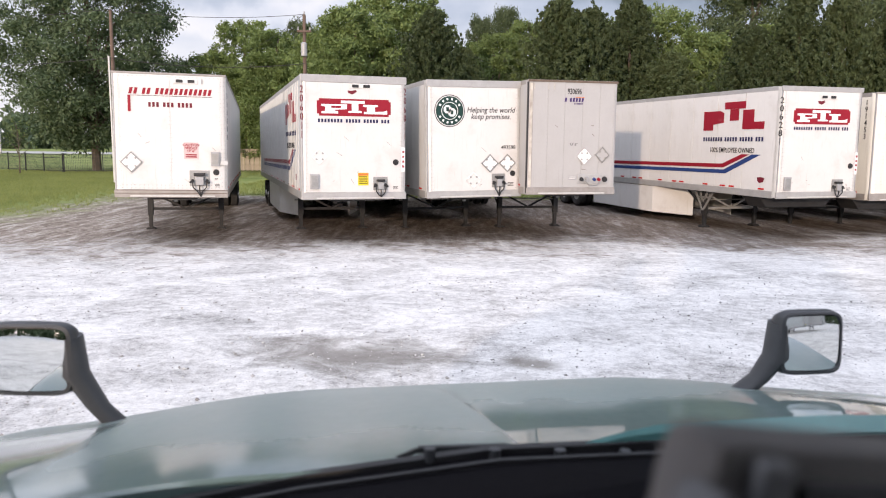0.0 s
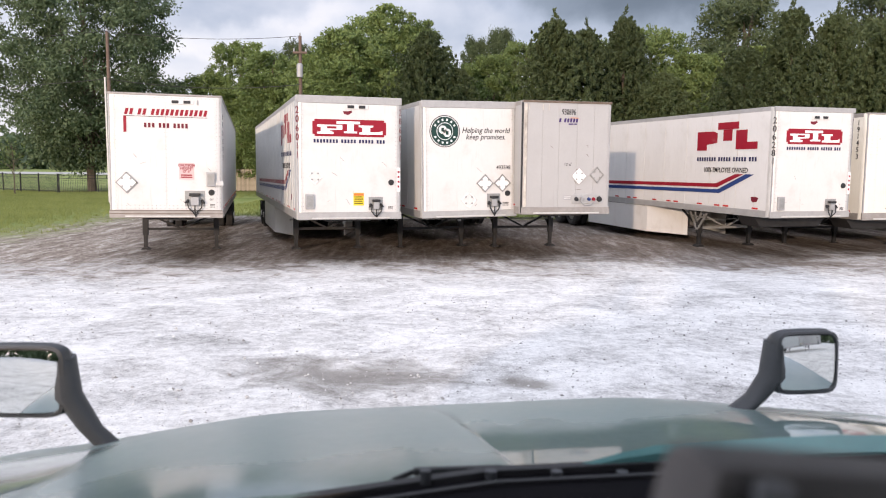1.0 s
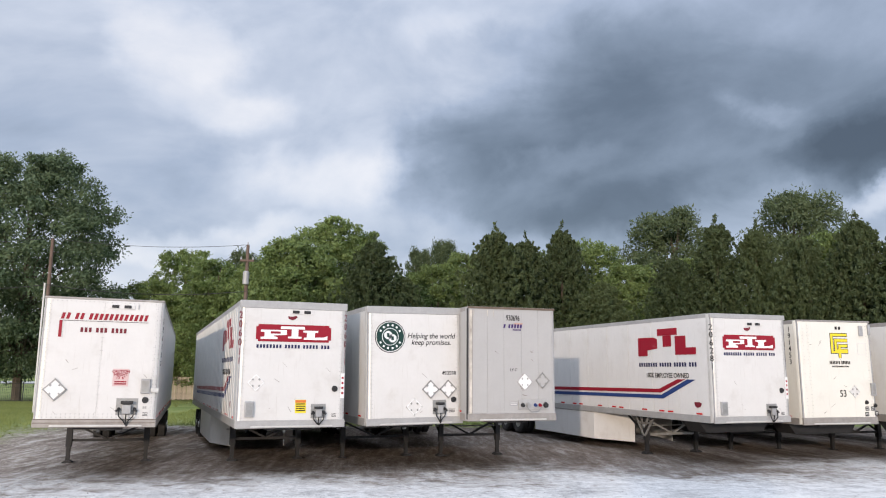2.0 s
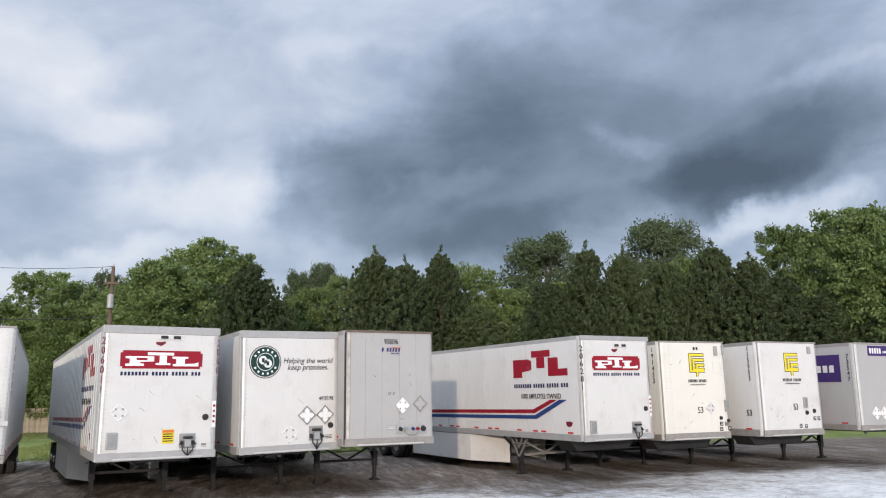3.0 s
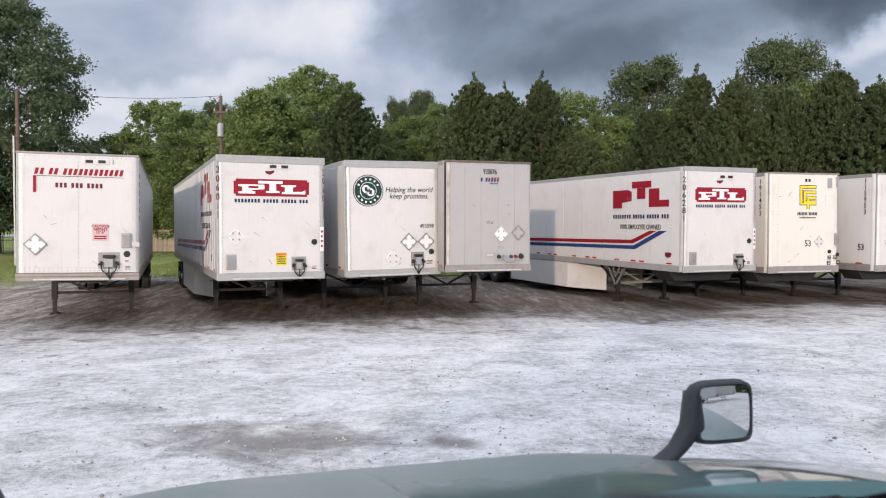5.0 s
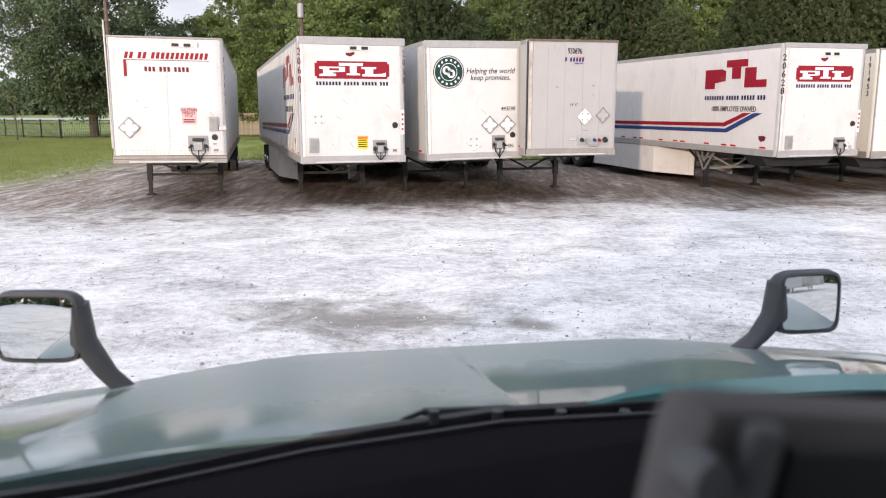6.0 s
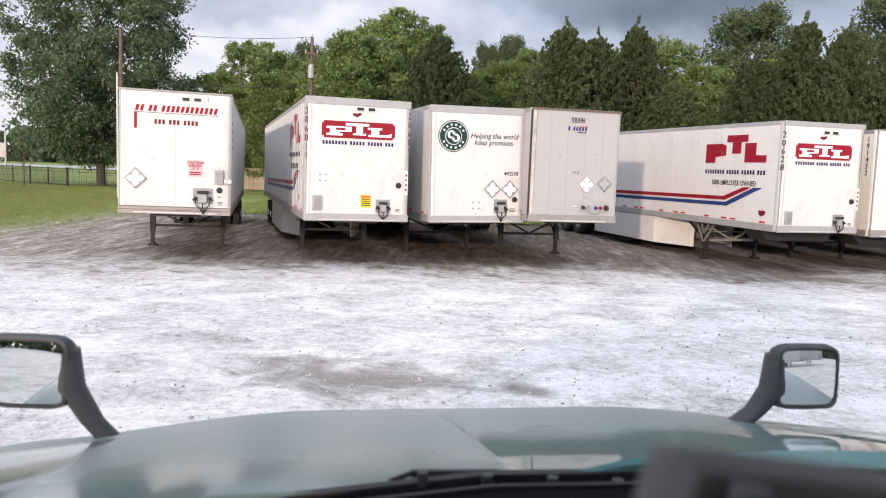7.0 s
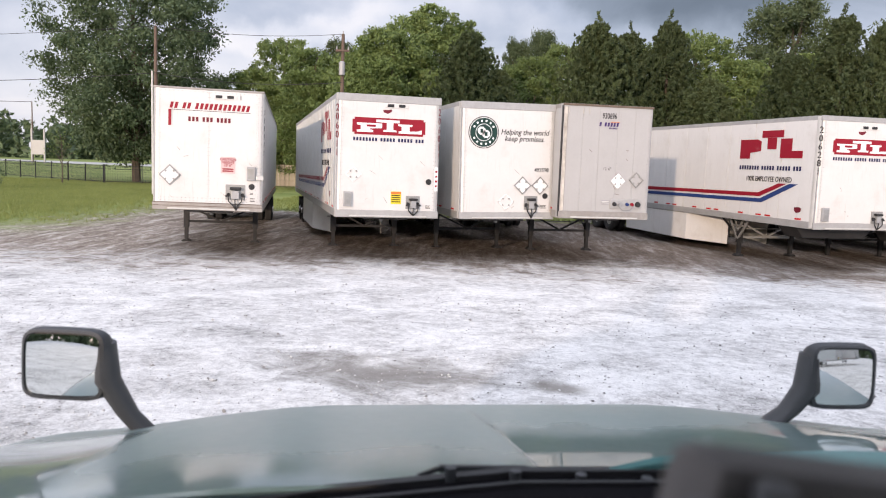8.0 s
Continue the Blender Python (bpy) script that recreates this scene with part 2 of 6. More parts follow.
# ---- mesh helpers ----
def box(bm, x0, x1, y0, y1, z0, z1, bevel=0.0, turn=None):
    made = bmesh.ops.create_cube(bm, size=1.0)["verts"]
    m = Matrix.Translation(((x0 + x1) / 2, (y0 + y1) / 2, (z0 + z1) / 2)) @ Matrix.Diagonal((x1 - x0, y1 - y0, z1 - z0, 1))
    bmesh.ops.transform(bm, matrix=m, verts=made)
    if bevel:
        edges = list({e for v in made for e in v.link_edges})
        made = list({v for f in bmesh.ops.bevel(bm, geom=edges, offset=bevel, segments=2, affect="EDGES", profile=0.6)["faces"] for v in f.verts} | {v for v in made if v.is_valid})
    if turn is not None:
        bmesh.ops.transform(bm, matrix=turn, verts=made)
    return bm


def cyl(bm, a, b, r0, r1=None, seg=14):
    """A closed tube from a to b."""
    a, b = Vector(a), Vector(b)
    m = Matrix.Translation((a + b) / 2) @ (b - a).to_track_quat("Z", "Y").to_matrix().to_4x4()
    bmesh.ops.create_cone(bm, cap_ends=True, segments=seg, radius1=r0, radius2=r0 if r1 is None else r1, depth=(b - a).length, matrix=m)
    return bm


def beam(bm, a, b, w, h):
    """A square bar from a to b."""
    a, b = Vector(a), Vector(b)
    m = Matrix.Translation((a + b) / 2) @ (b - a).to_track_quat("Z", "Y").to_matrix().to_4x4() @ Matrix.Diagonal((w, h, (b - a).length, 1))
    made = bmesh.ops.create_cube(bm, size=1.0)["verts"]
    bmesh.ops.transform(bm, matrix=m, verts=made)
    return bm


def prism(bm, outline, axis, a, b):
    """The outline (pairs of numbers) pushed from a to b along an axis: "x", "y" or "z"."""
    def place(p, q, s):
        return {"x": (s, p, q), "y": (p, s, q), "z": (p, q, s)}[axis]
    lo = [bm.verts.new(place(p, q, a)) for p, q in outline]
    hi = [bm.verts.new(place(p, q, b)) for p, q in outline]
    n = len(outline)
    bm.faces.new(lo[::-1])
    bm.faces.new(hi)
    for i in range(n):
        bm.faces.new((lo[i], lo[(i + 1) % n], hi[(i + 1) % n], hi[i]))
    bmesh.ops.recalc_face_normals(bm, faces=bm.faces)
    return bm


def mesh_of(name, bm, mat, smooth=False):
    me = bpy.data.meshes.new(name)
    bm.to_mesh(me)
    bm.free()
    me.materials.append(mat)
    if smooth:
        for p in me.polygons:
            p.use_smooth = True
        me.set_sharp_from_angle(angle=radians(40))
    return me


def part(name, bm, mat, parent, label="", smooth=False):
    """Links a bmesh, or a mesh, as one mesh object under a thing or a part."""
    me = bm if isinstance(bm, bpy.types.Mesh) else mesh_of(name, bm, mat, smooth)
    ob = new(name, me)
    ob.parent = parent
    return tagged(ob, label=label) if label else ob


def thing(name, m, label, category, group="", kind=""):
    ob = new(name)
    ob.empty_display_size = 0.2
    ob.matrix_basis = m
    return tagged(ob, label, category, group, kind)


def fresh():
    return bmesh.new()


LETTERS = {}


def letter_mesh(name, words, size, mat, spacing=1.0, bold=0.0, shear=0.0, align="CENTER"):
    """Writing as a thin mesh in its own x-y plane, centred on its origin."""
    key = (words, size, mat.name, spacing, bold, shear)
    if key in LETTERS:
        return LETTERS[key]
    cu = bpy.data.curves.new(name, "FONT")
    cu.body, cu.size, cu.extrude, cu.align_x, cu.align_y = words, size, 0.002, align, "CENTER"
    cu.space_character, cu.offset, cu.shear, cu.resolution_u, cu.space_line = spacing, bold, shear, 3, 0.85
    tmp = bpy.data.objects.new(name, cu)
    scene.collection.objects.link(tmp)
    bpy.context.view_layer.update()
    me = bpy.data.meshes.new_from_object(tmp.evaluated_get(bpy.context.evaluated_depsgraph_get()))
    bpy.data.objects.remove(tmp)
    me.materials.clear()
    me.materials.append(mat)
    LETTERS[key] = me
    return me


FRONT = Matrix.Rotation(radians(90), 4, "X")
LEFT = Matrix.Rotation(radians(-90), 4, "Z") @ Matrix.Rotation(radians(90), 4, "X")


def letters(name, words, size, mat, parent, x, y, z, turn=FRONT, stretch=(1, 1), **more):
    ob = part(name, letter_mesh(name, words, size, mat, **more), mat, parent)
    ob.matrix_basis = Matrix.Translation((x, y, z)) @ turn @ Matrix.Diagonal((*stretch, 1, 1))
    return ob


def bars(root, name, mat, x0, x1, z0, z1, words, y=-0.012, slant=0.0, m=None):
    """Plain upright bars in place of writing, each a part of its own."""
    step, x, h = (x1 - x0) / (sum(words) + (len(words) - 1) * 0.7), x0, z1 - z0
    for n in words:
        for i in range(n):
            a, b = x + step * 0.18, x + step * 0.80
            bm = prism(fresh(), [(a, z0), (b, z0), (b + slant * h, z1), (a + slant * h, z1)], "y", y, y + 0.004)
            if m is not None:
                bmesh.ops.transform(bm, matrix=m, verts=bm.verts)
            part(name, bm, mat, root)
            x += step
        x += step * 0.7


def plate(bm, x0, x1, z0, z1, y=-0.012, thick=0.004):
    return box(bm, x0, x1, y, y + thick, min(z0, z1), max(z0, z1))


def diamond_frame(parent, x, z, r, mat, filled=None, y=-0.03):
    """A placard holder: a square frame on its point, with small clips."""
    bm = fresh()
    turn = Matrix.Translation((x, y, z)) @ Matrix.Rotation(radians(45), 4, "Y")
    s = r * 0.7071
    for a, b, c, d in ((-s, s, s - 0.025, s), (-s, s, -s, -s + 0.025), (-s, -s + 0.025, -s, s), (s - 0.025, s, -s, s)):
        box(bm, a, b, -0.012, 0.012, c, d, turn=turn)
    holder = part("placard_holder", bm, mat, parent)
    bm = fresh()
    box(bm, -s + 0.02, s - 0.02, 0.0, 0.008, -s + 0.02, s - 0.02, turn=turn)
    part("placard", bm, filled or M["decal_white"], holder)
    for a, c in ((0.0, s * 0.75), (0.0, -s * 0.75), (s * 0.75, 0.0), (-s * 0.75, 0.0)):
        part("clip", box(fresh(), a - 0.02, a + 0.02, -0.02, -0.008, c - 0.02, c + 0.02, turn=turn), M["galv"], holder)


# ---- ground ----
def ground_material():
    """White crushed stone with worn dirt by the trailers, darkened below them, and lawn beyond, mixed by ragged
    borders.
    """
    m = bpy.data.materials.new("yard_ground")
    m.use_nodes = True
    k = Nodes(m.node_tree)
    b = m.node_tree.nodes["Principled BSDF"]
    co = k.add("ShaderNodeTexCoord").outputs["Object"]
    sep = k.add("ShaderNodeSeparateXYZ")
    k.link(co, sep.inputs[0])
    x, y = sep.outputs[0], sep.outputs[1]
    drag = k.add("ShaderNodeMapping")
    drag.inputs["Scale"].default_value = (0.85, 1.0, 1.0)
    drag.inputs["Rotation"].default_value = (0, 0, radians(6))
    k.link(co, drag.inputs["Vector"])
    big, mid = k.noise(co, 0.16, 6.0, 0.6, 0.6), k.noise(drag.outputs[0], 0.9, 8.0, 0.68, 0.6)
    grit, fine = k.noise(co, 6.5, 10.0, 0.80), k.noise(co, 40.0, 5.0, 0.78)
    scrape = k.noise(drag.outputs[0], 2.6, 8.0, 0.72, 1.1)
    stones = k.add("ShaderNodeTexVoronoi", Scale=34.0)
    k.link(co, stones.inputs["Vector"])
    f = k.math("ADD", k.math("MULTIPLY", mid, 0.36), k.math("ADD", k.math("MULTIPLY", grit, 0.40), k.math("MULTIPLY", fine, 0.24)))
    white = k.ramp(f, [(0.39, (0.22, 0.214, 0.205)), (0.45, (0.48, 0.47, 0.455)), (0.505, (0.67, 0.66, 0.64)), (0.56, (0.81, 0.80, 0.775))])
    # scraped patches where the darker base shows through
    bare = k.math("MULTIPLY", k.step(k.math("ADD", k.math("MULTIPLY", scrape, 0.62), k.math("MULTIPLY", big, 0.38)), 0.525, 0.60), k.math("ADD", 0.15, k.math("MULTIPLY", grit, 0.9)))
    white = k.mix(k.math("MULTIPLY", bare, 0.62, True), white, (0.30, 0.29, 0.275))
    white = k.mix(k.math("MULTIPLY", k.step(stones.outputs["Distance"], 0.5, 0.1), 0.14), white, (0.46, 0.46, 0.45))
    # packed brown dirt with ground stone in the wheel tracks
    rut = k.add("ShaderNodeMapping")
    rut.inputs["Scale"].default_value = (1.5, 0.24, 1.0)
    rut.inputs["Rotation"].default_value = (0, 0, radians(-14))
    k.link(co, rut.inputs["Vector"])
    tracks = k.noise(rut.outputs[0], 1.7, 10.0, 0.78, 0.3)
    g = k.math("ADD", k.math("MULTIPLY", tracks, 0.46), k.math("ADD", k.math("MULTIPLY", grit, 0.34), k.math("MULTIPLY", fine, 0.20)))
    dirt = k.ramp(g, [(0.42, (0.070, 0.050, 0.037)), (0.475, (0.180, 0.140, 0.110)), (0.52, (0.315, 0.268, 0.225)), (0.56, (0.56, 0.525, 0.485))])
    pebble = k.add("ShaderNodeTexVoronoi", Scale=11.0)
    k.link(co, pebble.inputs["Vector"])
    loose = k.math("MULTIPLY", k.step(pebble.outputs["Distance"], 0.26, 0.16), k.step(pebble.outputs["Color"], 0.52, 0.62))
    dirt = k.mix(k.math("MULTIPLY", loose, 0.7), dirt, (0.52, 0.50, 0.47))
    wob = k.math("MULTIPLY", k.math("SUBTRACT", k.math("ADD", k.math("MULTIPLY", big, 0.6), k.math("MULTIPLY", mid, 0.6)), 0.6), 14.0)
    edge = k.math("ADD", k.math("SUBTRACT", y, k.math("MULTIPLY", x, 0.13)), wob)
    rough = k.math("ADD", k.math("MULTIPLY", k.math("SUBTRACT", scrape, 0.5), 13.0), k.math("MULTIPLY", k.math("SUBTRACT", grit, 0.5), 7.0))
    worn = k.step(k.math("ADD", edge, rough), 15.8, 21.5)
    col = k.mix(k.math("MULTIPLY", worn, 0.95), white, dirt)
    # darker soil below the trailers, with part of their shade put into the colour
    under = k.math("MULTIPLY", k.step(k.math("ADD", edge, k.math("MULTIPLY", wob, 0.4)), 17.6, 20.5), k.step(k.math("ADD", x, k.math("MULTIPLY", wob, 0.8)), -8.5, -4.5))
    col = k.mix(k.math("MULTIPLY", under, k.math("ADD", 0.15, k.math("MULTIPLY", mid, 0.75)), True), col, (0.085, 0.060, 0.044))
    # two oily hollows in the stone
    for cx, cy, rx, ry in ((-1.15, 8.95, 1.25, 0.75), (1.12, 8.6, 0.42, 0.32)):
        dx = k.math("DIVIDE", k.math("SUBTRACT", x, cx), rx)
        dy = k.math("DIVIDE", k.math("SUBTRACT", y, cy), ry)
        d = k.math("SQRT", k.math("ADD", k.math("MULTIPLY", dx, dx), k.math("MULTIPLY", dy, dy)))
        spot = k.step(k.math("ADD", d, k.math("MULTIPLY", k.math("SUBTRACT", mid, 0.5), 2.6)), 1.3, 0.35)
        col = k.mix(k.math("MULTIPLY", spot, 0.80), col, (0.19, 0.172, 0.150))
    grass = k.ramp(k.math("ADD", k.math("MULTIPLY", big, 0.5), k.math("MULTIPLY", grit, 0.5)), [(0.35, (0.095, 0.140, 0.032)), (0.5, (0.19, 0.240, 0.070)), (0.65, (0.33, 0.325, 0.14))])
    side = k.math("MAXIMUM", k.step(k.math("ADD", k.math("MULTIPLY", x, -1.0), k.math("MULTIPLY", wob, 0.9)), 12.0, 16.8), k.step(k.math("ADD", y, k.math("MULTIPLY", wob, 0.35)), 35.0, 38.0))
    lawn = k.math("MULTIPLY", side, k.step(k.math("ADD", y, k.math("MULTIPLY", wob, 0.5)), 20.0, 25.0))
    col = k.mix(lawn, col, grass)
    road = k.math("MULTIPLY", k.math("MULTIPLY", k.step(y, 139.0, 141.0), k.step(y, 166.0, 163.0)), k.step(x, 300.0, 290.0))
    col = k.mix(road, col, (0.42, 0.41, 0.40))
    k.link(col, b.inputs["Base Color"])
    b.inputs["Roughness"].default_value = 0.92
    b.inputs["Specular IOR Level"].default_value = 0.2
    bp = k.add("ShaderNodeBump", Strength=0.9, Distance=0.03)
    k.link(k.math("ADD", k.math("MULTIPLY", grit, 0.7), k.math("ADD", k.math("MULTIPLY", fine, 0.35), k.math("MULTIPLY", mid, 0.6))), bp.inputs["Height"])
    k.link(bp.outputs[0], b.inputs["Normal"])
    return m


def build_ground():
    near = np.concatenate([np.arange(-30, 42.01, 0.35)])
    far = np.array([60.0, 90, 140, 220, 400, 900, 2500])
    xs = np.concatenate([-far[::-1] - 0.0, near, far])
    ys = np.concatenate([-far[::-1] - 0.0, near, far])
    verts, idx = [], {}
    for j, y in enumerate(ys):
        for i, x in enumerate(xs):
            h = 0.0
            if -30 < x < 42 and -30 < y < 42:
                p = Vector((x, y, 0))
                h = 0.030 * noise.noise(p * 0.35) + 0.018 * noise.noise(p * 1.1 + Vector((7, 3, 0)))
                h -= 0.045 * math.exp(-(((x + 1.15) / 1.0) ** 2 + ((y - 8.95) / 0.6) ** 2)) + 0.03 * math.exp(-(((x - 1.12) / 0.4) ** 2 + ((y - 8.6) / 0.3) ** 2))
                h = min(h, 0.0) - 0.002 if y > 18 else h
            verts.append((x, y, h - 0.012))
    w = len(xs)
    faces = [(j * w + i, j * w + i + 1, (j + 1) * w + i + 1, (j + 1) * w + i) for j in range(len(ys) - 1) for i in range(w - 1)]
    me = bpy.data.meshes.new("ground")
    me.from_pydata(verts, [], faces)
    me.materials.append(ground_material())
    for p in me.polygons:
        p.use_smooth = True
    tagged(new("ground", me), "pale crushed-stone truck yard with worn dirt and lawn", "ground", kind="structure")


build_ground()


def scatter_mesh(name, points, sizes, shape, mat, seed, turn_all=True):
    """Many small copies of one shape (verts, faces) joined into one mesh."""
    rng = np.random.default_rng(seed)
    sv, sf = np.array(shape[0], float), np.array(shape[1], int)
    n, v = len(points), len(sv)
    a = rng.uniform(0, 2 * np.pi, n)
    ca, sa = np.cos(a), np.sin(a)
    stretch = rng.uniform(0.7, 1.3, (n, 1, 3))
    base = sv[None] * np.asarray(sizes)[:, None, None] * stretch
    out = np.empty((n, v, 3))
    out[..., 0] = base[..., 0] * ca[:, None] - base[..., 1] * sa[:, None]
    out[..., 1] = base[..., 0] * sa[:, None] + base[..., 1] * ca[:, None]
    out[..., 2] = base[..., 2]
    out += np.asarray(points)[:, None]
    faces = (sf[None] + (np.arange(n) * v)[:, None, None]).reshape(-1, sf.shape[1])
    me = bpy.data.meshes.new(name)
    me.from_pydata(out.reshape(-1, 3).tolist(), [], faces.tolist())
    me.materials.append(mat)
    return me


def island_material(name, dark, light, rough=0.9):
    m = bpy.data.materials.new(name)
    m.use_nodes = True
    k = Nodes(m.node_tree)
    b = m.node_tree.nodes["Principled BSDF"]
    k.link(k.ramp(k.add("ShaderNodeNewGeometry").outputs["Random Per Island"], [(0.1, dark), (0.9, light)]), b.inputs["Base Color"])
    b.inputs["Roughness"].default_value = rough
    b.inputs["Specular IOR Level"].default_value = 0.2
    return m


def build_gravel():
    rng = np.random.default_rng(4)
    n = 9000
    y = 5.5 + 11.0 * rng.random(n) ** 1.4
    x = rng.uniform(-0.75, 0.75, n) * (y + 4)
    pts = np.stack([x, y, np.full(n, -0.006)], 1)
    shape = ([(1, 0, 0.1), (0.2, 0.9, 0), (-0.9, 0.3, 0.1), (-0.4, -0.9, 0), (0.1, 0.0, 0.75), (0, 0, -0.4)], [(0, 1, 4), (1, 2, 4), (2, 3, 4), (3, 0, 4), (1, 0, 5), (2, 1, 5), (3, 2, 5), (0, 3, 5)])
    me = scatter_mesh("gravel", pts, rng.gamma(2.0, 0.0035, n) + 0.004, shape, island_material("gravel_stone", (0.20, 0.19, 0.18), (0.58, 0.57, 0.55)), 5)
    tagged(new("gravel", me), "loose pale crushed stones scattered over the yard", "gravel", kind="stuff")


build_gravel()


def build_grass():
    rng = np.random.default_rng(9)
    n = 60000
    x, y = rng.uniform(-46, -13.2, n), rng.uniform(22, 62, n)
    keep = rng.random(n) < np.clip((-x - 12.8) / 6.0, 0, 1) ** 1.5 * np.clip((y - 20.5) / 7.0, 0.03, 1)
    x, y = x[keep], y[keep]
    x2, y2 = rng.uniform(-12, 14, 9000), rng.uniform(35.5, 50, 9000)
    x, y = np.concatenate([x, x2]), np.concatenate([y, y2])
    pts = np.stack([x, y, np.full(len(x), -0.02)], 1)
    verts, faces = [], []
    for i in range(5):
        a = i * 1.26
        c, s = math.cos(a), math.sin(a)
        verts += [(0.35 * c - 0.12 * s, 0.35 * s + 0.12 * c, 0), (0.35 * c + 0.12 * s, 0.35 * s - 0.12 * c, 0), (0.95 * c, 0.95 * s, 0.9 + 0.15 * (i % 2))]
        faces.append((3 * i, 3 * i + 1, 3 * i + 2))
    me = scatter_mesh("grass", pts, rng.uniform(0.06, 0.16, len(x)), (verts, faces), leaf_material("grass_blade", (0.10, 0.14, 0.03), (0.30, 0.33, 0.11), 0.3), 6)
    tagged(new("grass", me), "mown green lawn grass with thin bare patches", "grass", kind="stuff")


build_grass()


# ---- semi-trailers ----
HALF, LONG = 1.295, 16.15
SHARED = {}


def shared(key, make, mat, smooth=False):
    """One mesh for all alike parts."""
    if key not in SHARED:
        SHARED[key] = mesh_of(key, make(fresh()), mat, smooth)
    return SHARED[key]


def corner_outline(r, x=HALF, n=5):
    """A quarter round at the front left corner, seen from above."""
    pts = [(-x + r - r * math.sin(a), r - r * math.cos(a)) for a in (math.pi / 2 * i / n for i in range(n + 1))]
    return pts + [(-x + 0.02, r + 0.03), (-x + 0.02, r), (-x + r, 0.02)]


def tyre_ring(bm, x, r=0.51, w=0.27):
    prof = [(0.27, -w / 2 + 0.03), (0.36, -w / 2), (r - 0.05, -w / 2), (r, -w / 2 + 0.04), (r, w / 2 - 0.04), (r - 0.05, w / 2), (0.36, w / 2), (0.27, w / 2 - 0.03)]
    seg, rings = 28, []
    for i in range(seg):
        a = 2 * math.pi * i / seg
        rings.append([bm.verts.new((x + q, p * math.cos(a), p * math.sin(a))) for p, q in prof])
    for i in range(seg):
        for j in range(len(prof)):
            bm.faces.new((rings[i][j], rings[i][(j + 1) % len(prof)], rings[(i + 1) % seg][(j + 1) % len(prof)], rings[(i + 1) % seg][j]))
    bmesh.ops.recalc_face_normals(bm, faces=bm.faces)
    return bm


def rim_disc(bm, x, side):
    cyl(bm, (x - 0.09, 0, 0), (x + 0.09, 0, 0), 0.285, seg=24)
    cyl(bm, (x + side * 0.06, 0, 0), (x + side * 0.16, 0, 0), 0.12, 0.10, 16)
    for i in range(10):
        a = 2 * math.pi * i / 10
        cyl(bm, (x + side * 0.08, 0.19 * math.cos(a), 0.19 * math.sin(a)), (x + side * 0.115, 0.19 * math.cos(a), 0.19 * math.sin(a)), 0.016, seg=6)
    return bm


def add_wheels(root, first):
    for y in (first, first + 1.24):
        for side in (-1, 1):
            for k in (0, 1):
                x = side * (1.12 - 0.33 * k)
                wheel = part("wheel", shared("tyre", lambda bm: tyre_ring(bm, 0.0), M["tyre"], True), None, root)
                wheel.matrix_basis = Matrix.Translation((x, y, 0.50))
                part("rim", shared("rim_l" if side < 0 else "rim_r", lambda bm: rim_disc(bm, 0.0, side), M["rim"], True), None, wheel)
        bm = cyl(fresh(), (-1.0, y, 0.5), (1.0, y, 0.5), 0.065)
        part("axle", bm, M["steel"], root)
    bm = fresh()
    for x in (-0.52, 0.52):
        box(bm, x - 0.05, x + 0.05, first - 1.3, first + 2.4, 0.85, 1.08)
        for y in (first - 0.55, first + 0.69):
            box(bm, x - 0.06, x + 0.06, y - 0.1, y + 0.1, 0.5, 0.9)
    for y in (first - 1.2, first, first + 1.24, first + 2.3):
        box(bm, -0.52, 0.52, y - 0.05, y + 0.05, 0.88, 1.0)
    part("slider_frame", bm, M["steel"], root)
    for x in (-0.95, 0.95):
        bm = box(fresh(), x - 0.3, x + 0.3, first + 2.0, first + 2.012, 0.22, 0.98)
        part("mud_flap", bm, M["black"], root)


def add_landing_gear(root, back, sep, lattice=False):
    for side in (-1, 1):
        x = side * sep
        bm = box(fresh(), x - 0.075, x + 0.075, back - 0.075, back + 0.075, 0.42, 1.16, 0.008)
        leg = part("landing_leg", bm, M["steel"], root)
        bm = box(fresh(), x - 0.05, x + 0.05, back - 0.05, back + 0.05, 0.05, 0.46)
        part("inner_leg", bm, M["steel"], leg)
        bm = fresh()
        prism(bm, [(x - 0.13, 0.0), (x + 0.13, 0.0), (x + 0.13, 0.025), (x + 0.06, 0.07), (x - 0.06, 0.07), (x - 0.13, 0.025)], "y", back - 0.13, back + 0.13)
        part("sand_shoe", bm, M["steel"], leg)
        bm = fresh()
        beam(bm, (x, back - 0.02, 1.06), (side * 0.03, back - 0.02, 0.62), 0.07, 0.05)
        part("diagonal_brace", bm, M["galv"] if lattice else M["steel"], root)
        part("rear_brace", beam(fresh(), (x, back, 0.60), (x, back + 0.95, 1.12), 0.05, 0.05), M["steel"], root)
        if lattice:
            bm = fresh()
            for p, q in (((-0.5, 1.14), (-0.02, 0.55)), ((0.45, 1.14), (0.02, 0.55)), ((-0.22, 1.14), (0.0, 0.80)), ((0.18, 1.14), (0.0, 0.80)), ((-0.33, 0.95), (0.3, 0.95))):
                beam(bm, (x - 0.07 * side * -1, back + p[0], p[1]), (x - 0.07 * side * -1, back + q[0], q[1]), 0.05, 0.05)
            part("wing_bracket", bm, M["galv"], root)
    bm = fresh()
    box(bm, -sep, sep, back - 0.03, back + 0.03, 0.56, 0.63)
    part("cross_bar", bm, M["galv"] if lattice else M["steel"], root)
    bm = cyl(fresh(), (-sep - 0.18, back - 0.03, 0.86), (sep, back - 0.03, 0.86), 0.018, seg=8)
    part("crank_shaft", bm, M["galv"], root)


